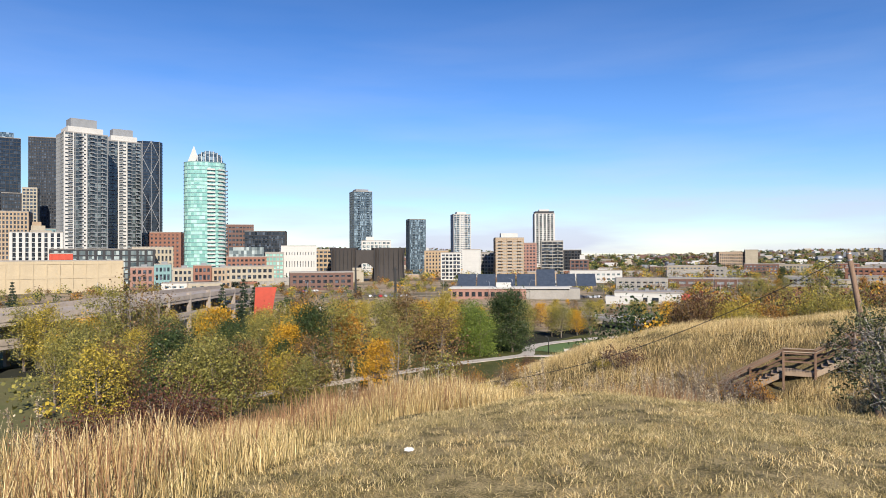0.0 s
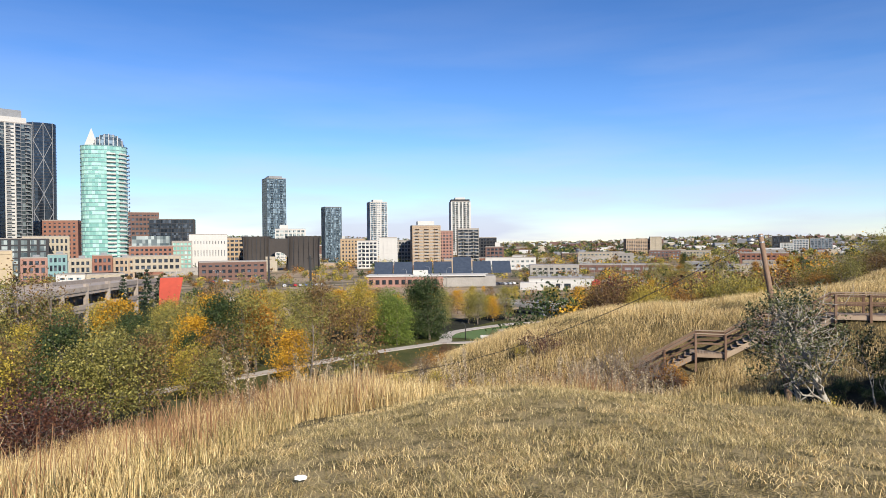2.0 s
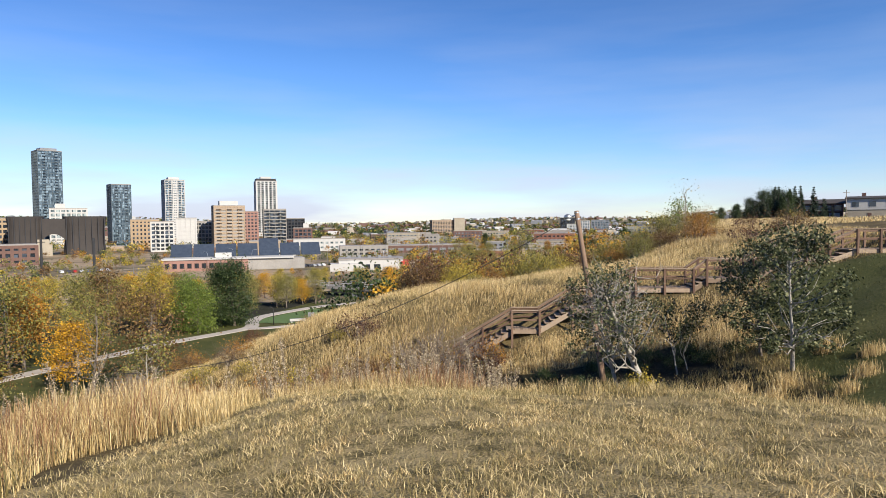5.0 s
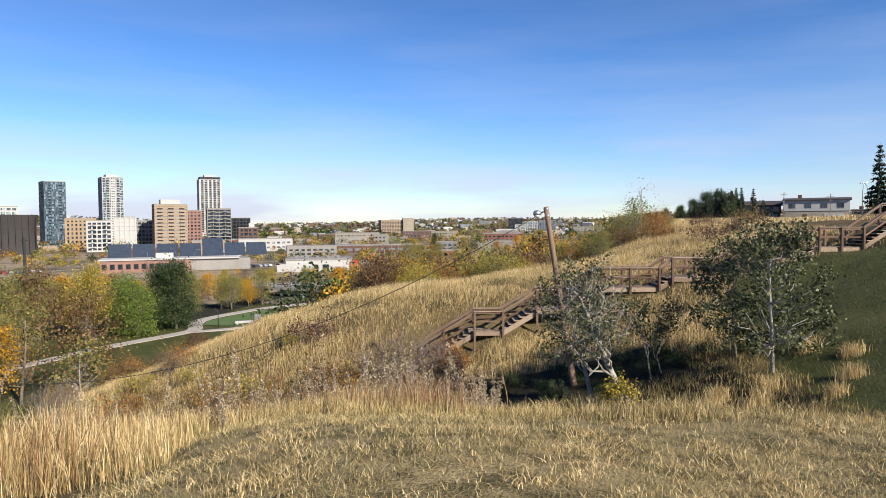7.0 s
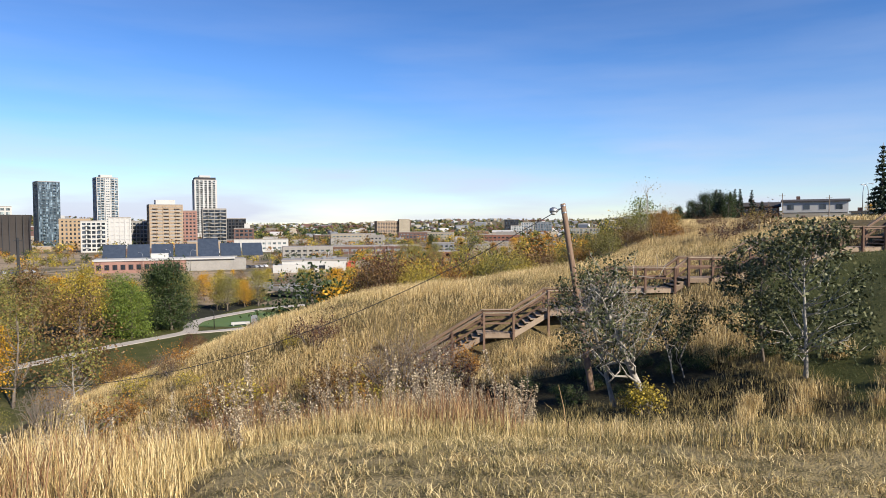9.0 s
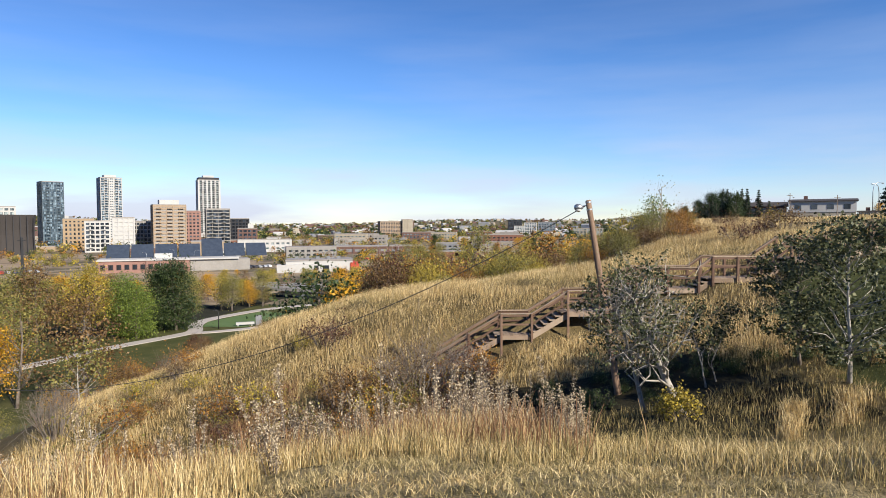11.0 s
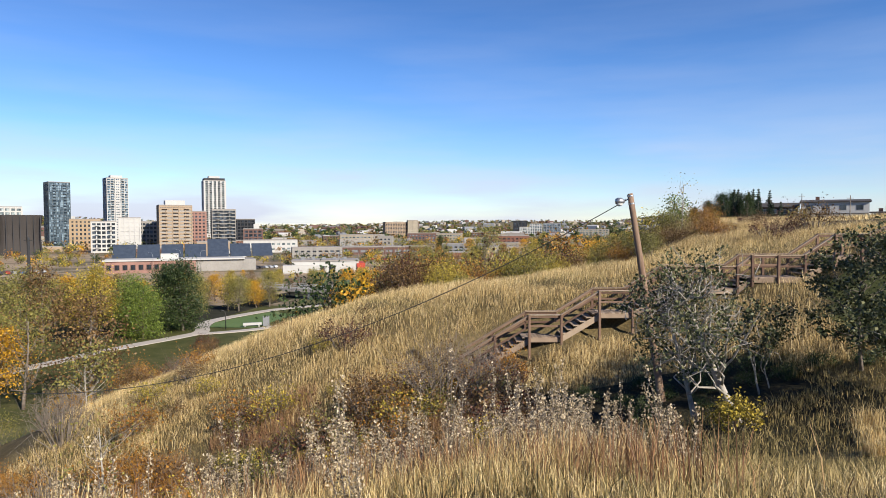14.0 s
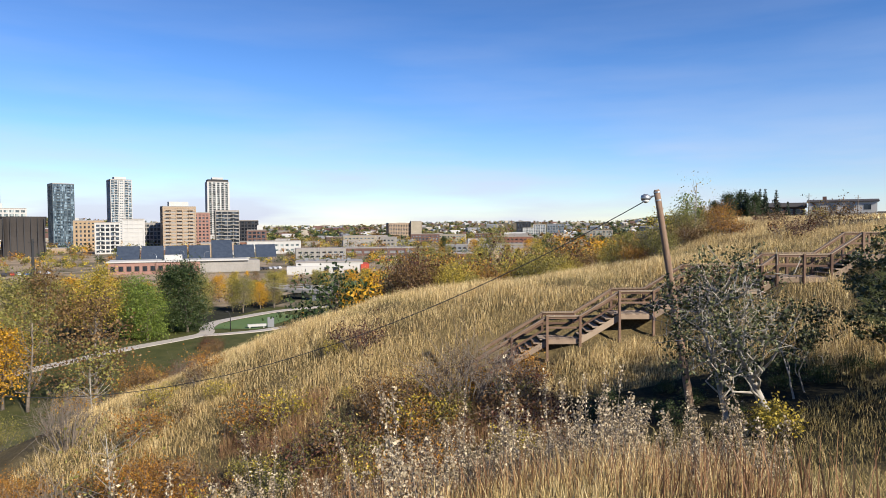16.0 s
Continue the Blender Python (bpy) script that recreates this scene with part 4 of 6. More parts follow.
bench = thing("picnic_shelter", "small white wall and bench beside the lawn", "shelter", pose(-43.5, 152, -21, 0, 0, 20))
part("wall", Geo().box(-0.3, 0, 0, 1.1, 0.2, 2.2), W_grey, bench)
part("bench", Geo().box(-4.5, -0.6, 0.4, -0.6, 0.2, 0.9), W_white, bench)
part("bench_leg", Geo().box(-4.2, -0.4, 0, -3.9, 0, 0.4), W_white, bench)
part("bench_leg", Geo().box(-1.3, -0.4, 0, -1.0, 0, 0.4), W_white, bench)


# ---- parked vehicles ----
def car(label, paint):
    t = thing("car", label, "car", group="parked cars")
    outline = [(-2.2, 0.35), (2.2, 0.35), (2.25, 0.75), (1.3, 0.92), (0.6, 1.42), (-1.2, 1.45), (-1.9, 0.98), (-2.25, 0.9)]
    n = len(outline)
    g = Geo().add([(x, -0.85 if z < 1 else -0.68, z) for x, z in outline] + [(x, 0.85 if z < 1 else 0.68, z) for x, z in outline], [(i, (i + 1) % n, n + (i + 1) % n, n + i) for i in range(n)] + [tuple(range(n - 1, -1, -1)), tuple(range(n, 2 * n))])
    part("body", g, paint, t)
    part("window", Geo().box(-1.5, -0.8, 0.98, 0.85, 0.8, 1.34), G_black, t, "dark side glass")
    wheel = Geo().tube([(0, -0.11, 0), (0, 0.11, 0)], [0.33, 0.33], 12).mesh("wheel", black_metal)
    for px in (-1.4, 1.4):
        for py in (-0.8, 0.8):
            part("wheel", wheel, None, t, at=Matrix.Translation((px, py, 0.33)))
    return t


def paint(name, c):
    return mat(name, [c, tuple(min(0.9, v * 1.15) for v in c)], scale=1, fine=5, rough=0.3, bump=0)


CARS = [car("white parked car on the asphalt", paint("white_paint", (0.6, 0.6, 0.6))), car("dark grey parked car", paint("grey_paint", (0.05, 0.05, 0.06))), car("red parked car on a city lot", paint("red_paint", (0.35, 0.03, 0.03))), car("silver parked car on a city lot", paint("silver_paint", (0.35, 0.36, 0.38))), car("blue parked car on a city lot", paint("blue_paint", (0.05, 0.12, 0.3)))]
CARS[1]["label"] = "dark grey parked car on a city lot"
n_car = 0
for row in range(11):
    a, d = radians(rc.choice((4, 12, 16, 26, 34, 40, 46, 50, 54, 57))), rc.uniform(255, 440)
    x0, y0, tr = -d * math.sin(a), d * math.cos(a), rc.uniform(0, 180)
    for k in range(rc.randrange(4, 9)):
        m_ = pose(x0 + 2.9 * k * math.cos(radians(tr)), y0 + 2.9 * k * math.sin(radians(tr)), -21, 0, 0, tr + 90)
        kind = rc.randrange(5) if n_car >= 5 else n_car
        if n_car < 5:
            CARS[n_car].matrix_world = m_
        else:
            copy_thing(CARS[kind], m_)
        n_car += 1

# ---- low city blocks and far suburbs ----
rb = random.Random(21)
LOWM = [W_pale, W_tan, W_white, W_white, W_grey, W_cream, W_brown, W_brick]
names = {id(W_pale): "pale concrete", id(W_tan): "tan brick", id(W_brick): "red brick", id(W_white): "white rendered", id(W_grey): "grey concrete", id(W_cream): "cream rendered", id(W_brown): "brown brick", id(W_pink): "pink brick"}
for i in range(70):
    a, d = rb.uniform(-8, 62), rb.uniform(430, 1000)
    x, y = -d * math.sin(radians(a)), d * math.cos(radians(a))
    if any(math.hypot(x - q[0], y - q[1]) < 52 for q in ((-442, 406), (-347, 513), (-448, 264), (-507, 357), (-393, 340), (-361, 374), (-238, 593), (-46, 517))):
        continue
    if gz(x, y) > -20:
        continue
    wl_ = rb.choice(LOWM)
    w_, hh_ = rb.uniform(14, 46), rb.choice((4, 5, 7, 7, 10, 12))
    tower("low_building", f"low {names[id(wl_)]} city building with a flat roof", x, y, w_, rb.uniform(10, 18), -21 + hh_, a + rb.uniform(-12, 12), max(1, int(hh_ / 3.4)), max(3, int(w_ / 4)), wl_, rb.choice((G_dark, G_pale, G_blue)), band=0.45, pier=0.4)

for mat_i, (wm_, nm) in enumerate(((W_white, "white"), (W_cream, "cream"), (W_brown, "brown"), (W_grey, "grey"))):
    g = Geo()
    for i in range(210):
        a, d = rb.uniform(-30, 62), rb.uniform(1080, 3300)
        x, y = d * -math.sin(radians(a)), d * math.cos(radians(a))
        w_, h_, m_ = rb.uniform(9, 22), rb.uniform(4, 9), pose(x, y, gz(x, y) - 1, 0, 0, rb.uniform(0, 180))
        if rb.random() < 0.15:
            w_, h_ = w_ * 2.2, h_ * 1.5
        g.box(-w_ / 2, -5, 0, w_ / 2, 5, h_, m_)
        g.add([m_ @ Vector(p_) for p_ in ((-w_ / 2, -5, h_ + 0.02), (w_ / 2, -5, h_ + 0.02), (w_ / 2, 5, h_ + 0.02), (-w_ / 2, 5, h_ + 0.02), (-w_ / 2, 0, h_ + 2.4), (w_ / 2, 0, h_ + 2.4))], [(0, 1, 5, 4), (2, 3, 4, 5), (0, 4, 3), (1, 2, 5)])
    tagged(new("far_houses", g.mesh("far_houses", wm_)), f"far {nm} suburban houses on the low hills", "houses", kind="stuff")

# ---- crumpled paper on the mown grass ----
rp = np.random.default_rng(4)
bm_p = bmesh.new()
bmesh.ops.create_icosphere(bm_p, subdivisions=3, radius=0.03)
for vtx in bm_p.verts:
    f_ = 1 + 0.35 * noise.noise(vtx.co * 80) + 0.2 * noise.noise(vtx.co * 110)
    vtx.co = Vector((vtx.co.x * f_ * 1.5, vtx.co.y * f_, max(-0.012, vtx.co.z * f_ * 0.7)))
paper_me = bpy.data.meshes.new("paper_scrap")
bm_p.to_mesh(paper_me)
bm_p.free()
paper_me.materials.append(mat("white_paper", [(0.7, 0.7, 0.7), (0.85, 0.85, 0.84)], scale=8, fine=40, rough=0.8, bump=0.1))
paper = tagged(new("paper_scrap", paper_me), "crumpled white paper scrap lying on the grass", "litter")
paper.matrix_world = pose(-4.45, 4.39, gz(-4.45, 4.39) + 0.045, 0, 0, 25)


# ---- plants: leaf clouds, limbs, blades ----
def copy_at(ob, m):
    c = copy_thing(ob, m)
    c.matrix_world = m
    return c


def leaf_quads(centers, size, rng, squash=0.65, up=0.0):
    """One bent leaf (a kite of two triangles) at each centre, turned at random."""
    n = len(centers)
    a = rng.normal(size=(n, 3))
    a[:, 2] += up
    a /= np.linalg.norm(a, axis=1)[:, None] + 1e-9
    b = np.cross(a, rng.normal(size=(n, 3)))
    b /= np.linalg.norm(b, axis=1)[:, None] + 1e-9
    c = np.cross(a, b)
    s = (size * rng.uniform(0.6, 1.35, n))[:, None]
    v = np.stack([centers - a * s / 2, centers + b * s * squash / 2 + c * s * 0.1, centers + a * s / 2, centers - b * s * squash / 2 + c * s * 0.1], 1).reshape(-1, 3)
    k = 4 * np.arange(n)[:, None]
    return v, (k + np.array([[0, 1, 2, 3]])).astype(np.int32)


L_yellow = leafy("yellow_leaves", [(0.045, 0.042, 0.012), (0.36, 0.28, 0.045), (0.60, 0.44, 0.06)])
L_gold = leafy("golden_leaves", [(0.12, 0.065, 0.01), (0.58, 0.30, 0.02), (0.72, 0.42, 0.03)])
L_olive = leafy("olive_leaves", [(0.03, 0.035, 0.012), (0.20, 0.185, 0.05), (0.38, 0.32, 0.075)])
L_green = leafy("fresh_green_leaves", [(0.022, 0.042, 0.009), (0.14, 0.195, 0.034), (0.25, 0.29, 0.05)])
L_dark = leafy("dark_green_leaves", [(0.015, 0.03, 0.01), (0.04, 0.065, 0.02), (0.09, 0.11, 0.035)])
L_orange = leafy("orange_leaves", [(0.06, 0.025, 0.008), (0.34, 0.15, 0.025), (0.50, 0.27, 0.04)])
L_red = leafy("dark_red_leaves", [(0.03, 0.012, 0.01), (0.09, 0.036, 0.023), (0.19, 0.085, 0.04)])
L_brown = leafy("russet_leaves", [(0.035, 0.02, 0.009), (0.16, 0.09, 0.035), (0.30, 0.19, 0.07)])
L_tree = leafy("glossy_poplar_leaves", [(0.018, 0.026, 0.010), (0.06, 0.072, 0.026), (0.24, 0.23, 0.11)], glow=0.1)
L_silver = leafy("silvery_leaves", [(0.13, 0.09, 0.05), (0.37, 0.29, 0.18), (0.74, 0.62, 0.43)], glow=0.15)
L_needle = leafy("spruce_needles", [(0.01, 0.02, 0.012), (0.028, 0.045, 0.025), (0.06, 0.08, 0.045)], glow=0.05)
L_straw = leafy("straw_blades", [(0.13, 0.085, 0.035), (0.62, 0.44, 0.185), (0.95, 0.77, 0.43)], spread=0.75, scale=0.3, glow=0.18)
L_rough = leafy("rough_grass_blades", [(0.05, 0.05, 0.018), (0.25, 0.195, 0.075), (0.66, 0.50, 0.22)], spread=0.7, scale=0.25, glow=0.15)
L_mown = leafy("mown_blades", [(0.07, 0.062, 0.024), (0.33, 0.26, 0.11), (0.92, 0.73, 0.39)], spread=0.4, scale=3.0, glow=0.25)
L_lawn = leafy("green_blades", [(0.035, 0.055, 0.018), (0.075, 0.09, 0.032), (0.19, 0.17, 0.07)], spread=0.6, scale=0.5, glow=0.2)
L_rust = leafy("russet_stalks", [(0.13, 0.06, 0.03), (0.30, 0.16, 0.08), (0.5, 0.33, 0.16)], spread=0.6, scale=0.35, glow=0.25)
KINDS = {"yellow": L_yellow, "gold": L_gold, "olive": L_olive, "green": L_green, "dark": L_dark, "orange": L_orange, "red": L_red, "brown": L_brown, "poplar": L_tree}


def broad_tree(name, label, kind, h, w, seed, clumps=56, per=95, leaf=0.36, bare=0.22, oval=0.5, trunk=0.022, bark=None, stems=1, category="tree", gap=1.0):
    """Trunk with limbs to every clump of the crown; the crown is many leaves in uneven clumps."""
    rng = np.random.default_rng(seed)
    t = thing(name, label, category)
    c0, ch = h * bare, h * (1 - bare)
    cl = []
    for i in range(clumps):
        z = rng.uniform(0.03, 1.0)
        prof = (math.sin(math.pi * min(1, z * (1 - oval) + oval * 0.35 + 0.12)) ** 0.7) * (1 - 0.35 * max(0, z - 0.7) / 0.3)
        a, rr = rng.uniform(0, 2 * math.pi), math.sqrt(rng.uniform(0.08, 1.0)) * prof * w / 2 * rng.uniform(0.75, 1.15)
        cl.append((rr * math.cos(a), rr * math.sin(a), c0 + ch * z * 0.95))
    cl = np.array(cl)
    g = Geo()
    lean = rng.normal(0, 0.03, 2) * h
    tops = []
    for s_ in range(stems):
        off = rng.normal(0, 0.06 * w, 2) if stems > 1 else np.zeros(2)
        end = off * 4 + lean
        pts = [(off[0] + (end[0] - off[0]) * k + 0.01 * h * math.sin(5 * k + seed), off[1] + (end[1] - off[1]) * k, -0.3 + (h * 0.82 + 0.3) * k) for k in np.linspace(0, 1, 7)]
        r0 = trunk * h / (1 + 0.4 * (stems - 1))
        g.tube(pts, [r0 * (1.25 if k == 0 else 1) * (1 - 0.13 * k) for k in range(7)], 7)
        tops.append(pts)
    for c in cl[:: 2 if clumps > 30 else 1]:
        pts = tops[int(rng.integers(stems))]
        z = min(0.78 * h, max(0.16 * h + 0.2 * bare * h * rng.uniform(0, 1), c[2] - rng.uniform(0.10, 0.34) * h))
        f = 6 * (z + 0.3) / (h * 0.82 + 0.3)
        k = min(5, int(f))
        p = Vector(pts[k]).lerp(Vector(pts[k + 1]), min(1.0, f - k))
        q = Vector(c)
        span_ = (q - p).length
        m1 = p.lerp(q, 0.35) + Vector(rng.normal(size=3) * 0.09 * span_) + Vector((0, 0, -0.04 * span_))
        m2 = p.lerp(q, 0.7) + Vector(rng.normal(size=3) * 0.09 * span_)
        r_ = trunk * h * (0.36 - 0.16 * z / h)
        g.tube([p, m1, m2, q], [r_, r_ * 0.7, r_ * 0.45, r_ * 0.15], 5)
    part("trunk", g, bark or M_bark2, t, smooth=True)
    rad = 0.135 * (w + 0.5 * ch) * gap
    cen = np.repeat(cl, per, 0) + rng.normal(size=(clumps * per, 3)) * rad * np.array([0.62, 0.62, 0.5]) * np.repeat(rng.uniform(0.6, 1.3, clumps), per)[:, None]
    v, q = leaf_quads(cen, leaf, rng)
    part("crown", raw_mesh("crown", v, q, KINDS[kind]), None, t)
    return t


def conifer(name, label, h, w, seed, rows=16, category="tree"):
    rng = np.random.default_rng(seed)
    t = thing(name, label, category)
    part("trunk", Geo().tube([(0, 0, -0.3), (0.02 * h * 0.2, 0, 0.5 * h), (0, 0, h)], [0.018 * h, 0.011 * h, 0.002 * h], 7), M_bark2, t, smooth=True)
    g, cen = Geo(), []
    for i in range(rows):
        k = (i + 0.3) / rows
        z, r = h * (0.08 + 0.9 * k), w / 2 * (1 - k) ** 0.85 + 0.02 * w
        for j in range(max(4, int(11 * (1 - k)) + 3)):
            a, rr = rng.uniform(0, 2 * math.pi), r * rng.uniform(0.65, 1.12)
            m = max(3, int(14 * rr / w * 2))
            s = np.linspace(0.15, 1, m * 2)
            p = np.stack([rr * s * math.cos(a), rr * s * math.sin(a), z - 0.25 * rr * s + 0.1 * rr * s * s], 1)
            cen.append(np.repeat(p, 3, 0) + rng.normal(size=(len(p) * 3, 3)) * 0.028 * w)
    v, q = leaf_quads(np.concatenate(cen), 0.07 * w + 0.12, rng, 0.45)
    part("needles", raw_mesh("needles", v, q, L_needle), None, t)
    return t


def shrub(name, label, kind, h, w, seed, leaf=0.12, n=1500, stems=14, twiggy=0.3, category="shrub", material=None, bark=None):
    """Many thin stems from one root, with leaves along their outer halves."""
    rng = np.random.default_rng(seed)
    t = thing(name, label, category)
    g, tips = Geo(), []
    for i in range(stems):
        a, o = rng.uniform(0, 2 * math.pi), math.sqrt(rng.uniform(0.02, 1.0))
        end = Vector((math.cos(a) * o * w / 2, math.sin(a) * o * w / 2, h * (1 - 0.45 * o * o) * rng.uniform(0.75, 1.05)))
        base = Vector((end.x * 0.25, end.y * 0.25, -0.15))
        mid = base.lerp(end, 0.55) + Vector(rng.normal(size=3) * 0.06 * (w + h) * 0.5) + Vector((0, 0, 0.08 * h))
        r = 0.004 * h + 0.004
        g.tube([base, mid, end], [r * 1.6, r, r * 0.35], 5)
        for j in range(3):
            s = mid.lerp(end, rng.uniform(0, 0.8))
            e = s + Vector(rng.normal(size=3) * 0.16 * w * (0.5 + twiggy)) + Vector((0, 0, 0.12 * h))
            g.tube([s, e], [r * 0.55, r * 0.2], 4)
            tips.append((s, e))
        tips.append((mid, end))
    part("stem", g, bark or M_bark2, t)["kind"] = "stuff"
    pick = rng.integers(len(tips), size=n)
    S, E = np.array([tuple(a) for a, b in tips]), np.array([tuple(b) for a, b in tips])
    k = rng.uniform(0.1, 1.05, n)[:, None]
    cen = S[pick] * (1 - k) + E[pick] * k + rng.normal(size=(n, 3)) * 0.055 * (w + h) * (1 - 0.5 * twiggy)
    cen[:, 2] = np.maximum(cen[:, 2], 0.03)
    v, q = leaf_quads(cen, leaf, rng)
    part("leaves", raw_mesh("leaves", v, q, material or KINDS[kind]), None, t)
    return t


def blades(name, label, xy, height, width, material, seed, lean=0.25, category="grass", seedhead=0.0, ground_sink=0.03, wind=(0.0, 0.0)):
    """A field of single grass blades, each a tapering bent strip."""
    rng = np.random.default_rng(seed)
    n = len(xy)
    z = ground_height(xy[:, 0], xy[:, 1]) - ground_sink
    h = height * rng.uniform(0.3, 1.3, n)
    a, b = rng.uniform(0, 2 * math.pi, n), rng.uniform(0, 2 * math.pi, n)
    ln = np.abs(rng.normal(0, lean, n)) * h
    dx, dy = np.cos(a) * ln + wind[0] * h, np.sin(a) * ln + wind[1] * h
    wx, wy = np.cos(b) * width / 2, np.sin(b) * width / 2
    base = np.stack([xy[:, 0], xy[:, 1], z], 1)
    side = np.stack([wx, wy, np.zeros(n)], 1)
    mid = base + np.stack([dx * 0.3, dy * 0.3, h * 0.55], 1)
    tip = base + np.stack([dx, dy, h * 0.98], 1)
    hw = 1.0 + seedhead
    v = np.stack([base - side, base + side, mid + side * 0.8 * hw, mid - side * 0.8 * hw, tip + side * 0.3 * hw, tip - side * 0.3 * hw], 1).reshape(-1, 3)
    k = 6 * np.arange(n)[:, None]
    q = np.concatenate([k + np.array([[0, 1, 2, 3]]), k + np.array([[3, 2, 4, 5]])], 0).astype(np.int32)
    ob = new(name, raw_mesh(name, v, q, material))
    return tagged(ob, label, category, kind="stuff")


def clumped(rng, n, box, keep, clump=0.25, per=12):
    """Points in clumps inside a box where keep(x, y) holds."""
    x0, x1, y0, y1 = box
    c = np.stack([rng.uniform(x0, x1, n // per), rng.uniform(y0, y1, n // per)], 1)
    p = np.repeat(c, per, 0) + rng.normal(size=(n // per * per, 2)) * clump
    return p[keep(p[:, 0], p[:, 1])]


TRAIL = [Vector((e[0], e[1])) for _, e, _, _ in PATH]


def trail_gap(x, y):
    """Distance from the trodden line over the knoll."""
    d = np.full(np.shape(x), 1e9)
    for p in TRAIL:
        d = np.minimum(d, np.hypot(x - p.x, y - p.y))
    return d


# ---- grass ----
R = np.random.default_rng(5)
p = clumped(R, 440000, (-8, 13, -1.5, 14), lambda x, y: (mown_edge(x, y) > -0.3) & (np.hypot(x + 3.5, y - 4.5) < 13), 0.09, 16)
p = p[R.uniform(size=len(p)) < 0.35 + 0.65 * (np.sin(1.7 * p[:, 0] + 0.6 * np.sin(2 * p[:, 1])) * np.sin(1.3 * p[:, 1] + 1) > -0.2)]
blades("mown_grass", "short trampled dry grass on top of the knoll", p, 0.05, 0.006, L_mown, 11, lean=1.1, ground_sink=0.006)
p = clumped(R, 110000, (-7, 12, -1, 12), lambda x, y: mown_edge(x, y) > 0, 0.1, 60)
p = p[(np.sin(1.9 * p[:, 0] + 1.3 * np.sin(1.2 * p[:, 1])) * np.sin(2.3 * p[:, 1] + np.sin(1.7 * p[:, 0])) > -0.15)]
blades("straw_tufts", "small pale tufts in the mown grass", p, 0.045, 0.006, L_straw, 12, lean=1.5, ground_sink=0.004)

tall = lambda x, y: (mown_edge(x, y) < 0.05) & (trail_gap(x, y) > 1.0) & (lawn_edge(x, y) < 0) & (y < 30 + 0.2 * x)
wild = lambda x, y: np.clip((-3.0 + 0.25 * np.maximum(y - 13, 0) - x) / 1.6, 0.0, 1.0)   # how far out on the unmown side
p = clumped(R, 260000, (-17, 1, 0, 19), lambda x, y: tall(x, y) & (wild(x, y) > 0), 0.2, 20)
p = p[R.uniform(size=len(p)) < 0.25 + 0.75 * wild(p[:, 0], p[:, 1])]
ragged = 0.25 + 0.36 * np.clip(-mown_edge(p[:, 0], p[:, 1]) / 1.8, 0, 1) * (0.3 + 0.7 * wild(p[:, 0], p[:, 1]))
ragged = ragged * (0.78 + 0.35 * np.sin(0.8 * p[:, 0] + 1.0) * np.sin(0.7 * p[:, 1]) + 0.15 * np.sin(2.9 * p[:, 0]) * np.sin(3.3 * p[:, 1]))
blades("tall_dry_grass", "tall straw-coloured dry grass round the knoll", p, ragged, 0.0038, L_straw, 13, lean=0.22, seedhead=0.7)
p = clumped(R, 90000, (-22, 3, 1, 24), lambda x, y: tall(x, y) & ((wild(x, y) > 0) | (y > 15)), 0.3, 18)
blades("undergrowth", "russet and green weeds under the tall grass", p, 0.3, 0.008, L_rough, 14, lean=0.4)
p = np.concatenate([clumped(R, 42000, (-16, -3, 10, 26), lambda x, y: tall(x, y) & (mown_edge(x, y) < -1.2), 0.35, 26), clumped(R, 12000, (-15, -3, 0, 12), lambda x, y: tall(x, y) & (mown_edge(x, y) < -0.5), 0.25, 30)])
p = np.concatenate([p, clumped(R, 60000, (-21, -2, 24, 37), lambda x, y: (np.sin(0.7 * x + 1) * np.sin(0.6 * y + 0.3 * x) > 0.05) & (y < 36), 0.4, 30)])
blades("russet_stalks", "reddish brown dead weed stalks on the slope", p, 0.6, 0.006, L_rust, 15, lean=0.22, seedhead=0.8)
# kept free of grass so the ground's painted shade shows
hollow = lambda x, y: (x > -2.2) & (x < 6.5) & (y > 27.5) & (y < 32.4)
p = clumped(R, 330000, (-26, 20, 26, 60), lambda x, y: (lawn_edge(x, y) < -0.3) & ~hollow(x, y) & ~((y > STAIR_Y0 - 0.75) & (y < STAIR_Y1 + 0.5) & (x > -4.6)) & (y > 31 - 0.25 * x), 0.35, 22)
hh = 0.36 + 0.24 * np.sin(0.6 * p[:, 0] + np.sin(0.9 * p[:, 1])) * np.sin(0.5 * p[:, 1] + 2) + 0.08 * np.sin(2.1 * p[:, 0]) * np.sin(1.7 * p[:, 1])
blades("spur_grass", "dry straw grass on the far slope", p, hh, 0.009, L_straw, 16, lean=0.4, seedhead=0.4)
p = clumped(R, 130000, (-26, 20, 26, 60), lambda x, y: (lawn_edge(x, y) < 0) & ~hollow(x, y) & ~((y > STAIR_Y0 - 0.3) & (y < STAIR_Y1 + 0.3) & (x > -4.2)), 0.5, 20)
blades("spur_undergrowth", "greenish rough grass on the far slope", p, 0.27, 0.013, L_rough, 17, lean=0.5)
p = clumped(R, 60000, (7, 30, 14, 37), lambda x, y: lawn_edge(x, y) > -0.3, 0.15, 14)
blades("bank_lawn", "short green grass on the shaded bank", p, 0.09, 0.018, L_lawn, 18, lean=0.6)
p = clumped(R, 40000, (-5, 12, 11, 30), lambda x, y: (mown_edge(x, y) < 0) & (lawn_edge(x, y) < 0.2) & (x > -3 + 0.2 * (y - 12)) & (y > 13.5) & ~hollow(x, y), 0.3, 26)
blades("gully_grass", "green and straw grass along the gully", p, 0.24, 0.010, L_rough, 19, lean=0.45)
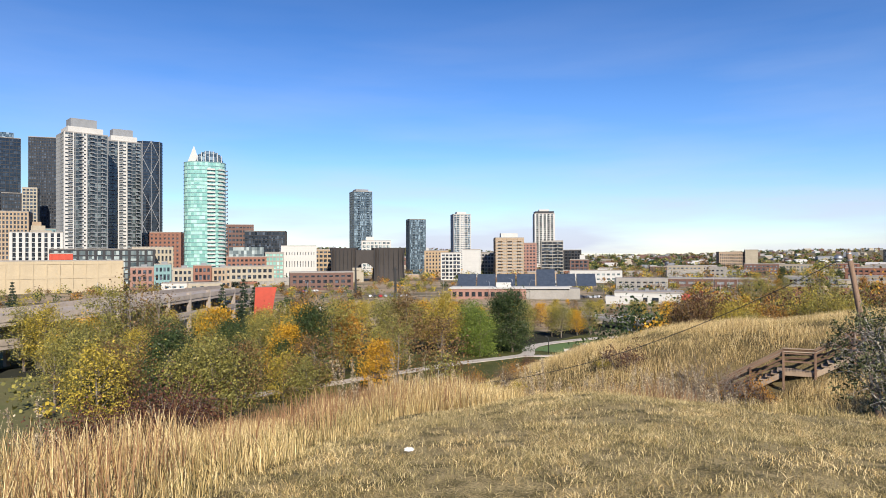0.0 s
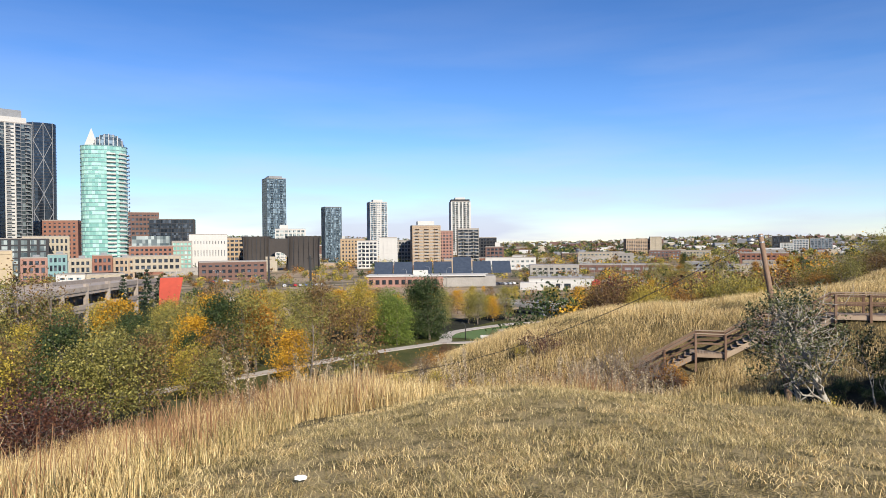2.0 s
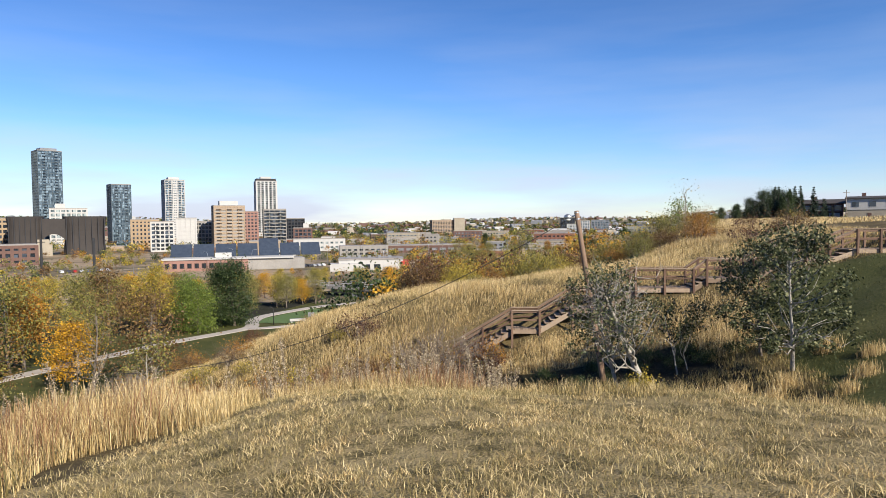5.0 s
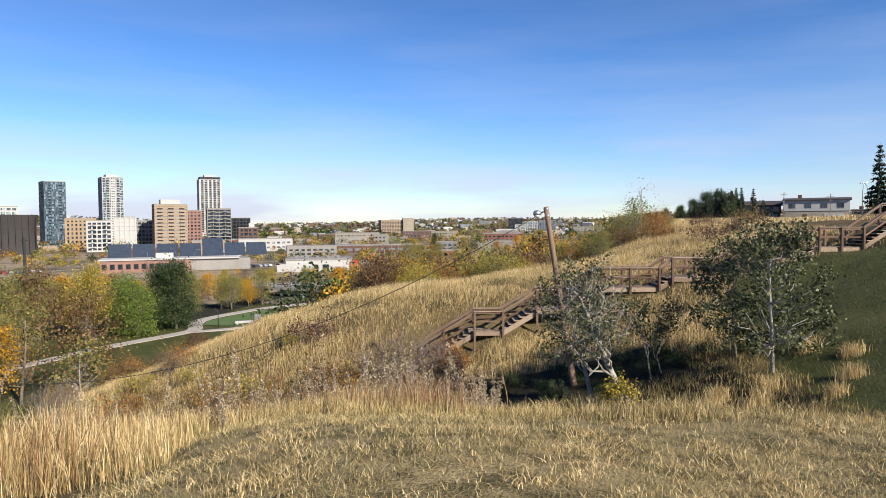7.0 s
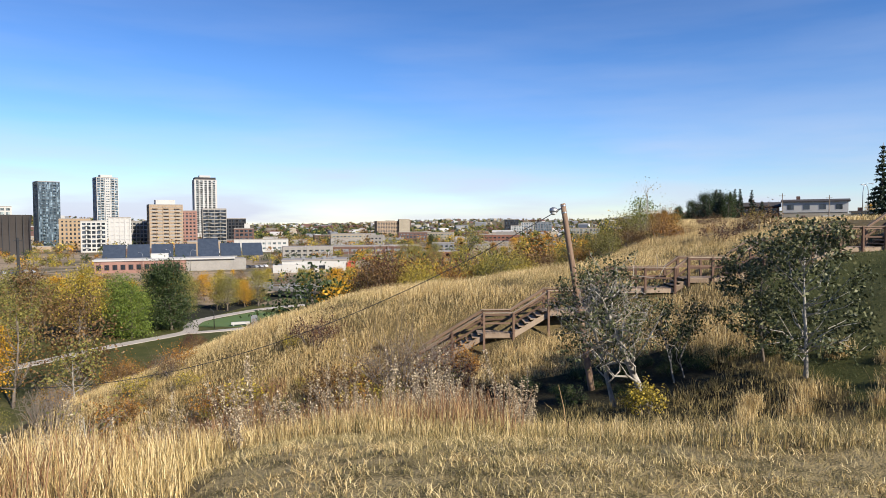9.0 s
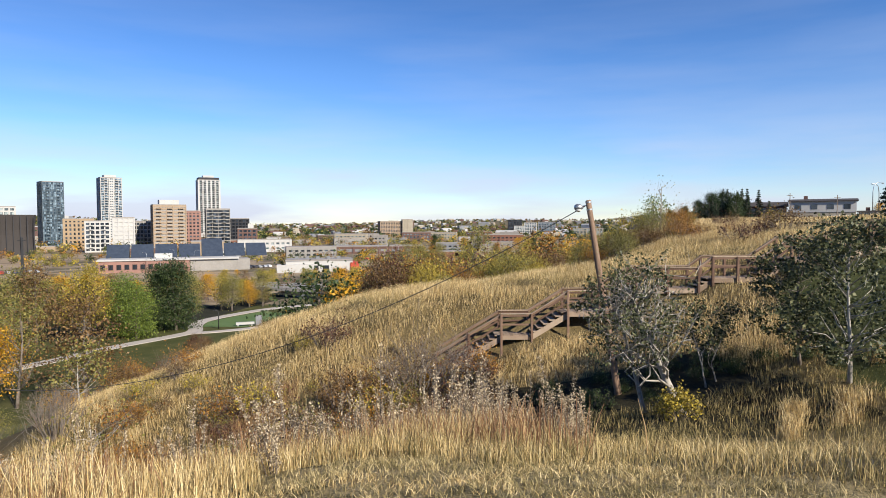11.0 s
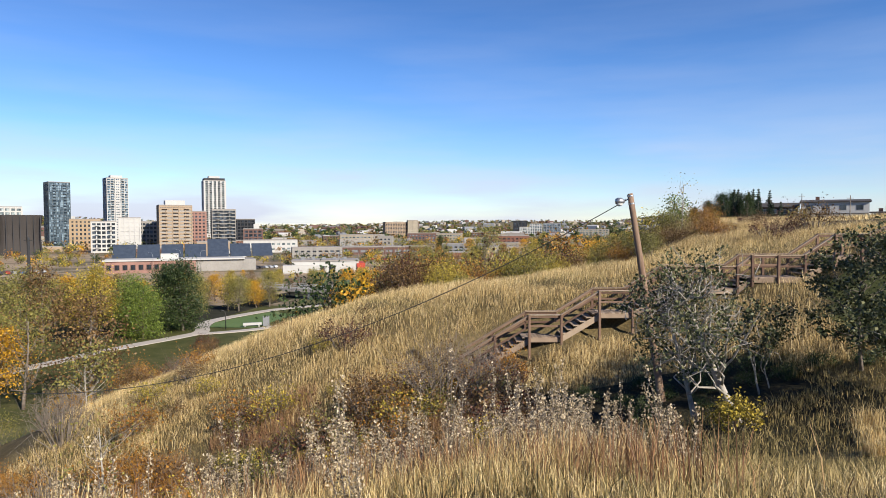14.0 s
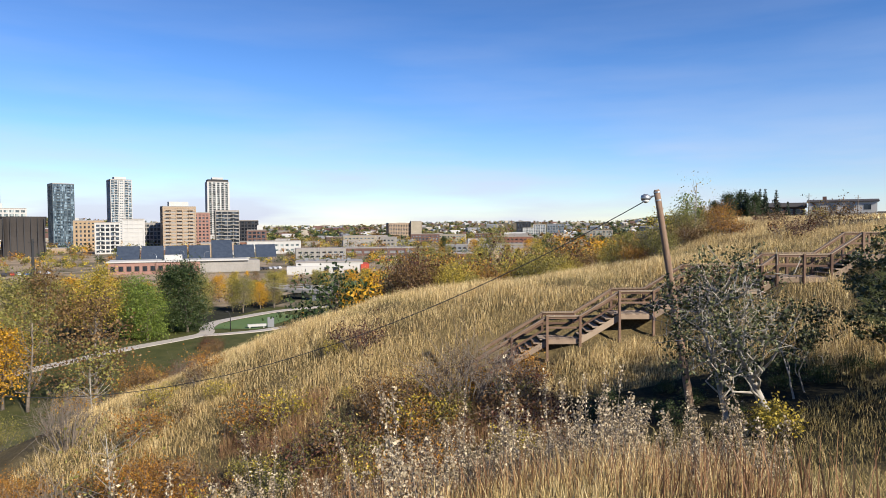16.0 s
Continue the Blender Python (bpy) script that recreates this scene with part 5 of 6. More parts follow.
p = clumped(R, 90000, (-5, 11, 8.5, 21), lambda x, y: (mown_edge(x, y) < 0.4) & (lawn_edge(x, y) < 0.2) & (trail_gap(x, y) > 1.0) & (wild(x, y) < 0.6), 0.16, 18)
blades("brow_grass", "short rough grass over the brow of the knoll", p, 0.14 + 0.07 * np.sin(1.4 * p[:, 0]) * np.sin(1.1 * p[:, 1]), 0.006, L_rough, 21, lean=0.5)
p = clumped(R, 30000, (-5, 9, 8.5, 19), lambda x, y: (mown_edge(x, y) < 0.2) & (trail_gap(x, y) > 1.0) & (lawn_edge(x, y) < 0), 0.14, 40)
blades("brow_straw", "pale straw tufts over the brow of the knoll", p, 0.2, 0.005, L_straw, 22, lean=0.45)
for i, (x, y, s) in enumerate(((7.0, 23.6, 1.0), (6.2, 22.6, 0.9), (5.0, 22.9, 0.8), (8.9, 22.6, 0.8), (5.6, 24.0, 0.9), (10.2, 24.6, 0.8), (7.8, 21.5, 0.7), (9.6, 26.2, 0.9), (4.2, 21.6, 0.7))):
    q_ = np.array([x, y]) + np.random.default_rng(40 + i).normal(size=(420, 2)) * 0.22 * s
    blades("grass_tussock", "pale straw tussock in the gully", q_, 0.5 * s, 0.010, L_straw, 50 + i, lean=0.35)

p = clumped(R, 70000, (8, 42, 56, 98), lambda x, y: (x + 3.8) / (y - 5) > 0.24, 0.8, 24)
blades("bluff_grass", "dry straw grass on the bluff", p, 0.3 + 0.15 * np.sin(0.35 * p[:, 0]) * np.sin(0.3 * p[:, 1]), 0.028, L_straw, 20, lean=0.4, seedhead=0.4)

# ---- silvery weeds ----
def weed(seed, h):
    rng = np.random.default_rng(seed)
    t = thing("silvery_weed", "tall dry weed with small silvery leaves", "weed", group="silvery weeds")
    g, cen = Geo(), []
    for s in range(5):
        a, o = rng.uniform(0, 6.28), rng.uniform(0.02, 0.3)
        hh_ = h * rng.uniform(0.5, 1.05)
        end = Vector((math.cos(a) * o * 1.6, math.sin(a) * o * 1.6, hh_))
        base = Vector((math.cos(a) * o * 0.4, math.sin(a) * o * 0.4, -0.08))
        g.tube([base, base.lerp(end, 0.5) + Vector((0.02, 0.01, 0)), end], [0.006, 0.005, 0.002], 5)
        k = np.sort(rng.uniform(0.25, 1.02, 190))[:, None]
        cen.append(np.array(base) * (1 - k) + np.array(end) * k + rng.normal(size=(190, 3)) * np.array([0.035, 0.035, 0.02]) * (1.3 - 0.7 * k))
    part("stalk", g, M_bark2, t)["kind"] = "stuff"
    v, q = leaf_quads(np.concatenate(cen), 0.031, rng, 0.6)
    part("leaves", raw_mesh("leaves", v, q, L_silver), None, t)
    return t


WEEDS = [weed(60 + i, h) for i, h in enumerate((1.0, 1.2, 1.3, 1.4, 1.1, 1.65))]
rw = random.Random(8)
spots = []
while len(spots) < 165:
    x, y = rw.uniform(-11.5, -1.8), rw.uniform(10, 23)
    line = 17.6 + 0.55 * min(0.0, x + 3.5)              # the thick belt across the slope
    if mown_edge(x, y) > -1.6:
        continue
    if rw.random() < math.exp(-((y - line) / 1.6) ** 2) * (1.0 if x > -6.8 else 0.3):
        spots.append((x, y, rw.randrange(6)))
spots += [(-8.2, 16.9, 5), (-8.0, 17.3, 5), (-8.5, 16.7, 2), (-8.3, 10.8, 3), (-8.5, 11.1, 1), (-8.9, 13.1, 2), (-8.4, 12.6, 1), (-8.7, 12.3, 0), (-8.1, 12.9, 4), (-8.6, 3.2, 1), (-5.9, 12.2, 0), (-8.6, 9.3, 2), (-9.2, 10.6, 1)]
for i, (x, y, k) in enumerate(spots):
    m_ = pose(x, y, gz(x, y), rw.uniform(-6, 6), rw.uniform(-6, 6), rw.uniform(0, 360)) @ Matrix.Scale(rw.uniform(0.55, 1.2), 4)
    if i < len(WEEDS):
        WEEDS[i].matrix_world = m_
    else:
        copy_at(WEEDS[k], m_)


# ---- the trees in the gully ----
def grown_tree(name, label, base, first, h, seed, leaves, lean=(0, 0), spread=0.55, category="tree", bark=None, leaf=0.1, drop_side=None, r0=0.11, levels=5):
    """A tree grown limb by limb; first lists the leaning starts of its stems."""
    rng = np.random.default_rng(seed)
    t = thing(name, label, category, Matrix.Translation(base))
    g, tips = Geo(), []

    def limb(p, d, length, r, depth):
        n = 4
        pts, q = [p], p
        for i in range(n):
            d = (d + Vector(rng.normal(size=3) * 0.17) + Vector((0, 0, 0.05))).normalized()
            q = q + d * length / n
            pts.append(q)
        g.tube(pts, [r * (1 - 0.4 * i / n) for i in range(n + 1)], 8 if depth == 0 else 6 if depth < 3 else 4)
        if depth >= levels - 2:
            tips.append((pts[1], pts[-1], depth))
        if depth < levels:
            for k in range(3 if depth in (0, 1) else 2):
                s = pts[rng.integers(2 if depth else 3, n + 1)] if k else pts[-1]
                nd = (d + Vector(rng.normal(size=3) * spread * (1.0 if k else 0.6)) + Vector((lean[0], lean[1], 0.1))).normalized()
                nd.z = max(nd.z, 0.18 if depth < 3 else -0.2)
                limb(s, nd.normalized(), length * rng.uniform(0.62, 0.85), r * (0.62 if k == 0 else 0.48), depth + 1)

    for off, d, ln, r in first:
        limb(Vector(off), Vector(d).normalized(), ln, r, 0)
    part("trunk", g, bark or M_bark, t, smooth=True)
    S, E = np.array([tuple(a) for a, b, c in tips]), np.array([tuple(b) for a, b, c in tips])
    wgt = np.ones(len(tips))
    if drop_side is not None:
        wgt = np.where((E @ np.array(drop_side)) > 0.55, 0.12, 1.0)
    pick = rng.choice(len(tips), size=leaves, p=wgt / wgt.sum())
    k = rng.uniform(0.2, 1.1, leaves)[:, None]
    cen = S[pick] * (1 - k) + E[pick] * k + rng.normal(size=(leaves, 3)) * 0.12
    v, q = leaf_quads(cen, leaf, rng, 0.7)
    part("crown", raw_mesh("crown", v, q, L_tree), None, t)
    return t




def put(ob, x, y, turn=0, scale=1.0, z=None):
    ob.matrix_world = pose(x, y, gz(x, y) if z is None else z, 0, 0, turn) @ Matrix.Scale(scale, 4)
    return ob


b1 = Vector((3.48, 26.5, gz(3.48, 26.5)))
tw = broad_tree("twisted_tree", "small leaning tree with pale bark and half-bare twigs", "poplar", 5.3, 4.3, 3, clumps=66, per=36, leaf=0.1, bare=0.38, trunk=0.028, bark=M_bark, gap=0.4)
tw.matrix_world = Matrix.Translation(b1) @ pose(0, 0, 0, 0, -20, 0) @ pose(0, 0, 0, 0, 0, 40)
tw2 = broad_tree("twisted_tree", "second small leaning tree with pale bark", "poplar", 4.7, 3.7, 9, clumps=60, per=48, leaf=0.1, bare=0.34, trunk=0.02, bark=M_bark, gap=0.4)
tw2.matrix_world = pose(2.5, 27.3, gz(2.5, 27.3), 0, -15, 0) @ pose(0, 0, 0, 0, 0, 100)
rt = np.random.default_rng(77)
for tree_, lo_, n_t in ((tw, 1.9, 150), (tw2, 1.8, 90)):
    g = Geo()
    for i in range(n_t):
        a_ = Vector((0.2, 0, lo_ + 1.4)) + Vector(rt.normal(size=3) * np.array([0.65, 0.65, 0.55]))
        b_ = a_ + Vector((rt.normal() * 0.5, rt.normal() * 0.5, rt.uniform(-0.5, 0.8)))
        g.tube([a_, a_.lerp(b_, 0.5) + Vector(rt.normal(size=3) * 0.1), b_], [0.012, 0.009, 0.003], 4)
    part("twig", g, M_bark, tree_, "pale bare twigs")["kind"] = "stuff"
put(broad_tree("poplar_tree", "young poplar with glossy dark leaves on the bank", "poplar", 5.0, 4.2, 7, clumps=96, per=70, leaf=0.115, bare=0.16, trunk=0.015, bark=M_bark, gap=0.36, oval=0.62), 7.9, 25.2)
put(broad_tree("poplar_tree", "young poplar with dark shaded leaves in the gully", "poplar", 4.4, 3.4, 21, clumps=70, per=80, leaf=0.115, bare=0.16, trunk=0.015, bark=M_bark2, gap=0.36, oval=0.62), 8.0, 28.0)
b4 = Vector((5.0, 28.4, gz(5.0, 28.4)))
grown_tree("sapling_tree", "thin dark-leaved sapling in the gully", b4, [((0, 0, -0.2), (0.0, 0, 1.0), 1.2, 0.035), ((0.5, 0.3, -0.2), (0.1, 0, 1.0), 1.0, 0.03)], 3, 31, 1600, spread=0.4, levels=4)


put(shrub("yellow_bush", "low yellow-leaved bush at the foot of the twisted tree", "yellow", 0.9, 1.3, 70, leaf=0.08, n=1500), 3.0, 25.7)
put(shrub("bare_shrub", "dark half-bare shrub with brown leaves on the slope", "brown", 3.0, 4.0, 71, leaf=0.07, n=1800, stems=60, twiggy=0.8), -5.2, 33.0)
put(shrub("bare_shrub", "dark leafless shrub on the slope", "red", 2.4, 3.2, 72, leaf=0.06, n=1200, stems=50, twiggy=0.8), -3.6, 34.0)
put(shrub("russet_shrub", "russet-leaved shrub on the slope", "brown", 2.4, 3.2, 73, leaf=0.09, n=2600, stems=24), -7.9, 32.0)
put(shrub("orange_shrub", "orange-leaved shrub beside the staircase foot", "orange", 1.7, 1.8, 74, leaf=0.08, n=1700), -2.4, 35.0)
put(shrub("orange_shrub", "yellow-orange shrub below the staircase", "gold", 1.3, 1.5, 75, leaf=0.08, n=1200), -4.2, 35.3)
put(shrub("russet_shrub", "russet low shrub among the weeds", "brown", 1.2, 1.8, 76, leaf=0.07, n=1200), -8.9, 24.5)
put(shrub("orange_shrub", "small orange shrub on the slope", "orange", 1.2, 2.0, 77, leaf=0.08, n=1400), -13.8, 27.0)
put(shrub("red_shrub", "dark red low shrub among weeds", "red", 1.3, 2.0, 78, leaf=0.08, n=1200), -10.8, 23.5)

# slope beyond the left of the knoll
rs = random.Random(3)
RED = [shrub("red_shrub", "dark red leafy shrub on the valley side", "red", 2.6, 3.6, 80 + i, leaf=0.08, n=5200, stems=22) for i in range(2)]
ORG = [shrub("orange_shrub", "orange and yellow leafy shrub on the valley side", k, 2.8, 3.4, 84 + i, leaf=0.085, n=4600, stems=20) for i, k in enumerate(("orange", "gold"))]
GRN = [shrub("green_shrub", "olive green leafy shrub on the valley side", k, 3.0, 3.8, 88 + i, leaf=0.09, n=4800, stems=20) for i, k in enumerate(("olive", "dark"))]
TWG = [shrub("bare_shrub", "grey leafless twiggy shrub", "brown", 2.6, 3.0, 92, leaf=0.08, n=300, stems=40, twiggy=1.0)]


def scatter(models, places, lo=0.8, hi=1.2, sink=0.1):
    for i, (x, y) in enumerate(places):
        ob = models[i % len(models)]
        m_ = pose(x, y, gz(x, y) - sink, 0, 0, rs.uniform(0, 360)) @ Matrix.Scale(rs.uniform(lo, hi), 4)
        if i < len(models):
            ob.matrix_world = m_
        else:
            copy_at(ob, m_)


def polar(deg_left, d, x0=-1.0, y0=-1.5):
    a = radians(deg_left)
    return (x0 - d * math.sin(a), y0 + d * math.cos(a))


scatter(RED, [polar(rs.uniform(44, 64), rs.uniform(18, 29)) for _ in range(24)], 0.5, 0.85)
scatter(ORG, [polar(50, 33), polar(48, 35), polar(47, 31), polar(52, 30), polar(44.5, 28), (-32, 55), (-24, 36), polar(53, 36)], 0.6, 0.95)
scatter(GRN, [polar(rs.uniform(32, 66), rs.uniform(36, 70)) for _ in range(24)] + [polar(rs.uniform(42, 62), rs.uniform(34, 52)) for _ in range(8)], 0.5, 1.05)
scatter(TWG, [(-24, 40), (-27, 44), (-22, 33), (-29, 50), (-18, 29), (-31, 40), polar(42, 30), polar(40, 34), (-26, 60), (-35, 66)], 0.8, 1.3)
put(broad_tree("sapling_tree", "thin yellow-green sapling with pale trunk", "olive", 5.0, 4.2, 96, clumps=22, per=40, leaf=0.2, trunk=0.016, bark=M_bark), -30.0, 53.5)
put(broad_tree("bare_tree", "leaning half-bare pale sapling", "olive", 4.2, 4.0, 97, clumps=20, per=14, leaf=0.13, trunk=0.014, bark=M_bark), -17.2, 31.0)
LOW = [shrub("red_shrub", "rust-red low shrub beside the path", k, 2.2, 4.0, 98 + i, leaf=0.1, n=3600, stems=18) for i, k in enumerate(("orange", "red", "brown"))]
scatter(LOW, [(-30, 60), (-27, 64), (-33, 72), (-30, 80), (-36, 88), (-34, 96), (-40, 100), (-38, 110), (-44, 118), (-42, 108), (-31, 70), (-28, 56), (-37, 80), (-47, 126), (-40, 92)], 0.9, 1.4)

for i, (x, y, s) in enumerate(((9, 52, 0.7), (11, 54, 0.8), (12.5, 57, 0.9), (15, 58, 0.8), (16, 60, 0.5), (14, 55, 0.6), (10.5, 59, 1.0), (7.5, 54, 0.6), (17.5, 62, 0.45), (13, 63, 0.9), (8.5, 60, 1.0))):
    copy_at((GRN[0], LOW[2], GRN[0], ORG[0])[i % 4], pose(x, y, gz(x, y) - 0.1, 0, 0, 47 * i) @ Matrix.Scale(s, 4))

for i, (x, y, s) in enumerate(((-16.2, 31.5, 0.75), (-17.6, 29.5, 0.5), (-14.8, 30.2, 0.45), (-18.4, 33.5, 0.6), (-12.6, 24.0, 0.4))):
    copy_at((ORG[0], RED[0], LOW[0])[i % 3], pose(x, y, gz(x, y) - 0.1, 0, 0, 61 * i) @ Matrix.Scale(s, 4))

# behind the spur
BEH = [
    (broad_tree("leafy_tree", "dark green round tree behind the ridge", "dark", 7.5, 7.0, 110, clumps=50, per=50, leaf=0.28, bare=0.05), -17.0, 80),
    (broad_tree("leafy_tree", "golden small tree behind the ridge", "gold", 5.5, 4.0, 111, clumps=28, per=40, leaf=0.25, bare=0.1), -12.6, 79),
    (broad_tree("leafy_tree", "dark poplars behind the ridge", "dark", 11.0, 5.0, 112, clumps=40, per=44, leaf=0.3, bare=0.05), -9.0, 100),
    (broad_tree("leafy_tree", "dark poplar clump behind the ridge", "dark", 10.5, 4.5, 113, clumps=40, per=44, leaf=0.3, bare=0.05), -12.5, 103),
    (broad_tree("leafy_tree", "dark upright poplar behind the ridge", "dark", 10.5, 4.0, 114, clumps=40, per=40, leaf=0.3, bare=0.05), -5.5, 100),
    (broad_tree("leafy_tree", "dark red spreading tree behind the ridge", "red", 4.6, 7.5, 115, clumps=44, per=40, leaf=0.24, bare=0.05), -1.5, 75),
    (broad_tree("leafy_tree", "orange and brown tree behind the ridge", "orange", 5.5, 6.5, 116, clumps=44, per=36, leaf=0.24, bare=0.05), 10.0, 83),
    (broad_tree("leafy_tree", "golden tree behind the ridge", "gold", 5.5, 5.0, 117, clumps=34, per=36, leaf=0.24, bare=0.05), 13.5, 88),
    (broad_tree("leafy_tree", "yellow-green tree with thin crown", "yellow", 4.6, 4.5, 118, clumps=34, per=34, leaf=0.2, bare=0.1), 13.5, 66),
    (broad_tree("leafy_tree", "yellow-green tree on the slope", "green", 4.0, 4.0, 119, clumps=30, per=36, leaf=0.2, bare=0.1), 16.2, 67),
    (broad_tree("bare_tree", "bare grey tree with few leaves", "yellow", 6.0, 5.0, 120, clumps=34, per=4, leaf=0.16, trunk=0.016, bark=M_bark), 16.0, 65),
    (broad_tree("leafy_tree", "russet tree behind the ridge", "brown", 5.0, 6.0, 121, clumps=40, per=36, leaf=0.24, bare=0.05), 5.0, 78),
]
BEH_TOP = (-2.7, -3.2, -2.6, -2.9, -2.9, -2.0, 0.1, -0.3, 1.5, 1.2, 2.2, -1.2)
BEH_H = (7.5, 5.5, 11.0, 10.5, 10.5, 4.6, 5.5, 5.5, 4.6, 4.0, 6.0, 5.0)
for (ob, x, y), top_, h_ in zip(BEH, BEH_TOP, BEH_H):
    put(ob, x, y, rs.uniform(0, 360), max(0.8, min(2.0, (top_ - gz(x, y)) / h_ / 1.12)))
EDGE = [shrub("ridge_shrub", "autumn-coloured shrub along the ridge", k, 2.4, 3.2, 130 + i, leaf=0.085, n=4200, stems=20) for i, k in enumerate(("brown", "olive", "orange", "olive", "red", "yellow"))]
n_edge = 0
for i in range(230):
    y = rs.uniform(50, 105)
    x = rs.uniform(-9, 9 + 0.26 * (y - 44))
    d = math.hypot(x + 3.8, y - 5)
    top_ = 1.3 - d * rs.uniform(0.028, 0.07)
    sc = (top_ - gz(x, y)) / 2.9
    if sc < 0.5 or sc > 3.2 or (x < 8 and y < 56):
        continue
    m_ = pose(x, y, gz(x, y) - 0.1, 0, 0, rs.uniform(0, 360)) @ Matrix.Diagonal((sc ** 0.6, sc ** 0.6, sc, 1))
    if n_edge < len(EDGE):
        EDGE[n_edge].matrix_world = m_
    else:
        copy_at(EDGE[rs.randrange(len(EDGE))], m_)
    n_edge += 1
SPOT = [shrub("russet_shrub", "small russet and orange shrub on the dry slope", k, 0.9, 1.5, 170 + i, leaf=0.06, n=900, stems=18, twiggy=0.6) for i, k in enumerate(("brown", "orange", "red", "yellow", "olive"))]
scatter(SPOT, [(rs.uniform(-16, -2), rs.uniform(26, 36)) for _ in range(34)] + [(rs.uniform(-7.5, -2.2), rs.uniform(31, 35.5)) for _ in range(16)] + [(rs.uniform(-20, -9), rs.uniform(20, 46)) for _ in range(40)] + [(rs.uniform(11, 24), rs.uniform(46, 60)) for _ in range(14)], 0.7, 2.0)
# made-up shrubs whose dark leaves stand in for deeper shadow in the gully
SHADE = [shrub("dark_shrub", "low dark green shrub added to deepen the gully shade", "dark", 0.9, 1.7, 160 + i, leaf=0.07, n=2200, stems=16) for i in range(2)]
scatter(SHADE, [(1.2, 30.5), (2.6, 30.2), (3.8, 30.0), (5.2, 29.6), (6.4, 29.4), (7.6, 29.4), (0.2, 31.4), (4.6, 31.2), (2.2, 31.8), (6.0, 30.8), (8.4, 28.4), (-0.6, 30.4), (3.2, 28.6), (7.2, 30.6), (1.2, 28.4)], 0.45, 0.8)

# ---- valley woods ----
MODEL = {
    "yellow": [broad_tree("valley_tree", "yellow-leaved autumn tree in the valley", "yellow", 15, 9.5, 140), broad_tree("valley_tree", "thin yellow autumn tree in the valley", "yellow", 15, 7.5, 141, clumps=50, per=70)],
    "gold": [broad_tree("valley_tree", "bright golden autumn tree in the valley", "gold", 14, 9, 142, bare=0.25)],
    "olive": [broad_tree("valley_tree", "olive green tree in the valley", "olive", 15, 10.5, 143, clumps=58), broad_tree("valley_tree", "thin olive tree in the valley", "olive", 15, 8.5, 144, clumps=50, per=70)],
    "green": [broad_tree("valley_tree", "fresh green poplar in the valley", "green", 15, 8.5, 145, leaf=0.36, clumps=90, per=110, bare=0.06)],
    "dark": [broad_tree("valley_tree", "dark green poplar in the valley", "dark", 15, 7.5, 146, leaf=0.36, clumps=90, per=110, bare=0.06)],
    "orange": [broad_tree("valley_tree", "orange autumn tree in the valley", "orange", 14, 7.5, 147)],
    "brown": [broad_tree("valley_tree", "brown thinning tree in the valley", "brown", 14, 8.5, 148, clumps=52, per=66)],
    "bare": [broad_tree("valley_tree", "almost bare grey tree in the valley", "brown", 15, 9, 149, clumps=50, per=16, leaf=0.36, trunk=0.016)],
    "spruce": [conifer("spruce_tree", "dark blue-green spruce tree with drooping boughs", 16, 6.0, 150)],
}
used = {}


def plant(kind, x, y, h, z=None):
    k = used.get(kind, 0)
    used[kind] = k + 1
    ob = MODEL[kind][k % len(MODEL[kind])]
    far_cap = 22.8 - 0.064 * math.hypot(x, y)      # beyond the river the trees are young and low
    if x < -0.06 * y and y > 120 and math.hypot(x, y) > 165 and kind != "spruce":
        h = min(h, max(2.6, far_cap))
    ref = {"gold": 14, "orange": 14, "brown": 14, "spruce": 16}.get(kind, 15)
    m_ = pose(x, y, (gz(x, y) if z is None else z) - 0.1, 0, 0, rs.uniform(0, 360)) @ Matrix.Scale(0.95 * h / ref, 4)
    if k < len(MODEL[kind]):
        ob.matrix_world = m_
    else:
        copy_at(ob, m_)


for kind, x, y, h in (("yellow", -72.5, 136, 15), ("gold", -97, 170, 12), ("green", -66, 139, 13.5), ("dark", -59, 146, 15.5), ("dark", -62.5, 147, 14.5), ("olive", -56.6, 177, 10), ("olive", -51, 186, 11), ("yellow", -60, 179, 10), ("brown", -79, 130, 15), ("olive", -84, 131, 15), ("orange", -75.5, 101, 13.5), ("dark", -77, 93, 15), ("olive", -75, 97, 15), ("orange", -99, 131, 13), ("olive", -88, 88, 10), ("dark", -92, 90, 11), ("dark", -86, 84, 9), ("olive", -127, 90, 18), ("bare", -124, 92, 21), ("yellow", -133, 79, 14), ("yellow", -146, 120, 10), ("bare", -120, 95, 19), ("olive", -138, 78, 14), ("olive", -118, 82, 13),
                      ("spruce", -141, 134, 17), ("spruce", -137, 138, 18.5), ("spruce", -134, 139, 16), ("spruce", -220, 122, 17), ("yellow", -105, 150, 14), ("yellow", -118, 138, 11), ("olive", -70, 110, 12), ("olive", -66, 100, 10), ("olive", -95, 105, 14), ("yellow", -102, 108, 12), ("brown", -90, 120, 14), ("olive", -86, 113, 15), ("brown", -103, 122, 14), ("olive", -84, 143, 15), ("yellow", -88, 150, 14), ("brown", -78, 158, 13), ("olive", -70, 165, 13), ("olive", -66, 172, 11), ("dark", -79, 88, 9), ("olive", -150, 100, 13), ("yellow", -160, 108, 11), ("olive", -118, 75, 13), ("yellow", -106, 80, 11), ("olive", -128, 100, 14), ("yellow", -112, 100, 12), ("dark", -100, 96, 11), ("olive", -108, 88, 12), ("green", -63, 136, 12)):
    plant(kind, x, y, h)
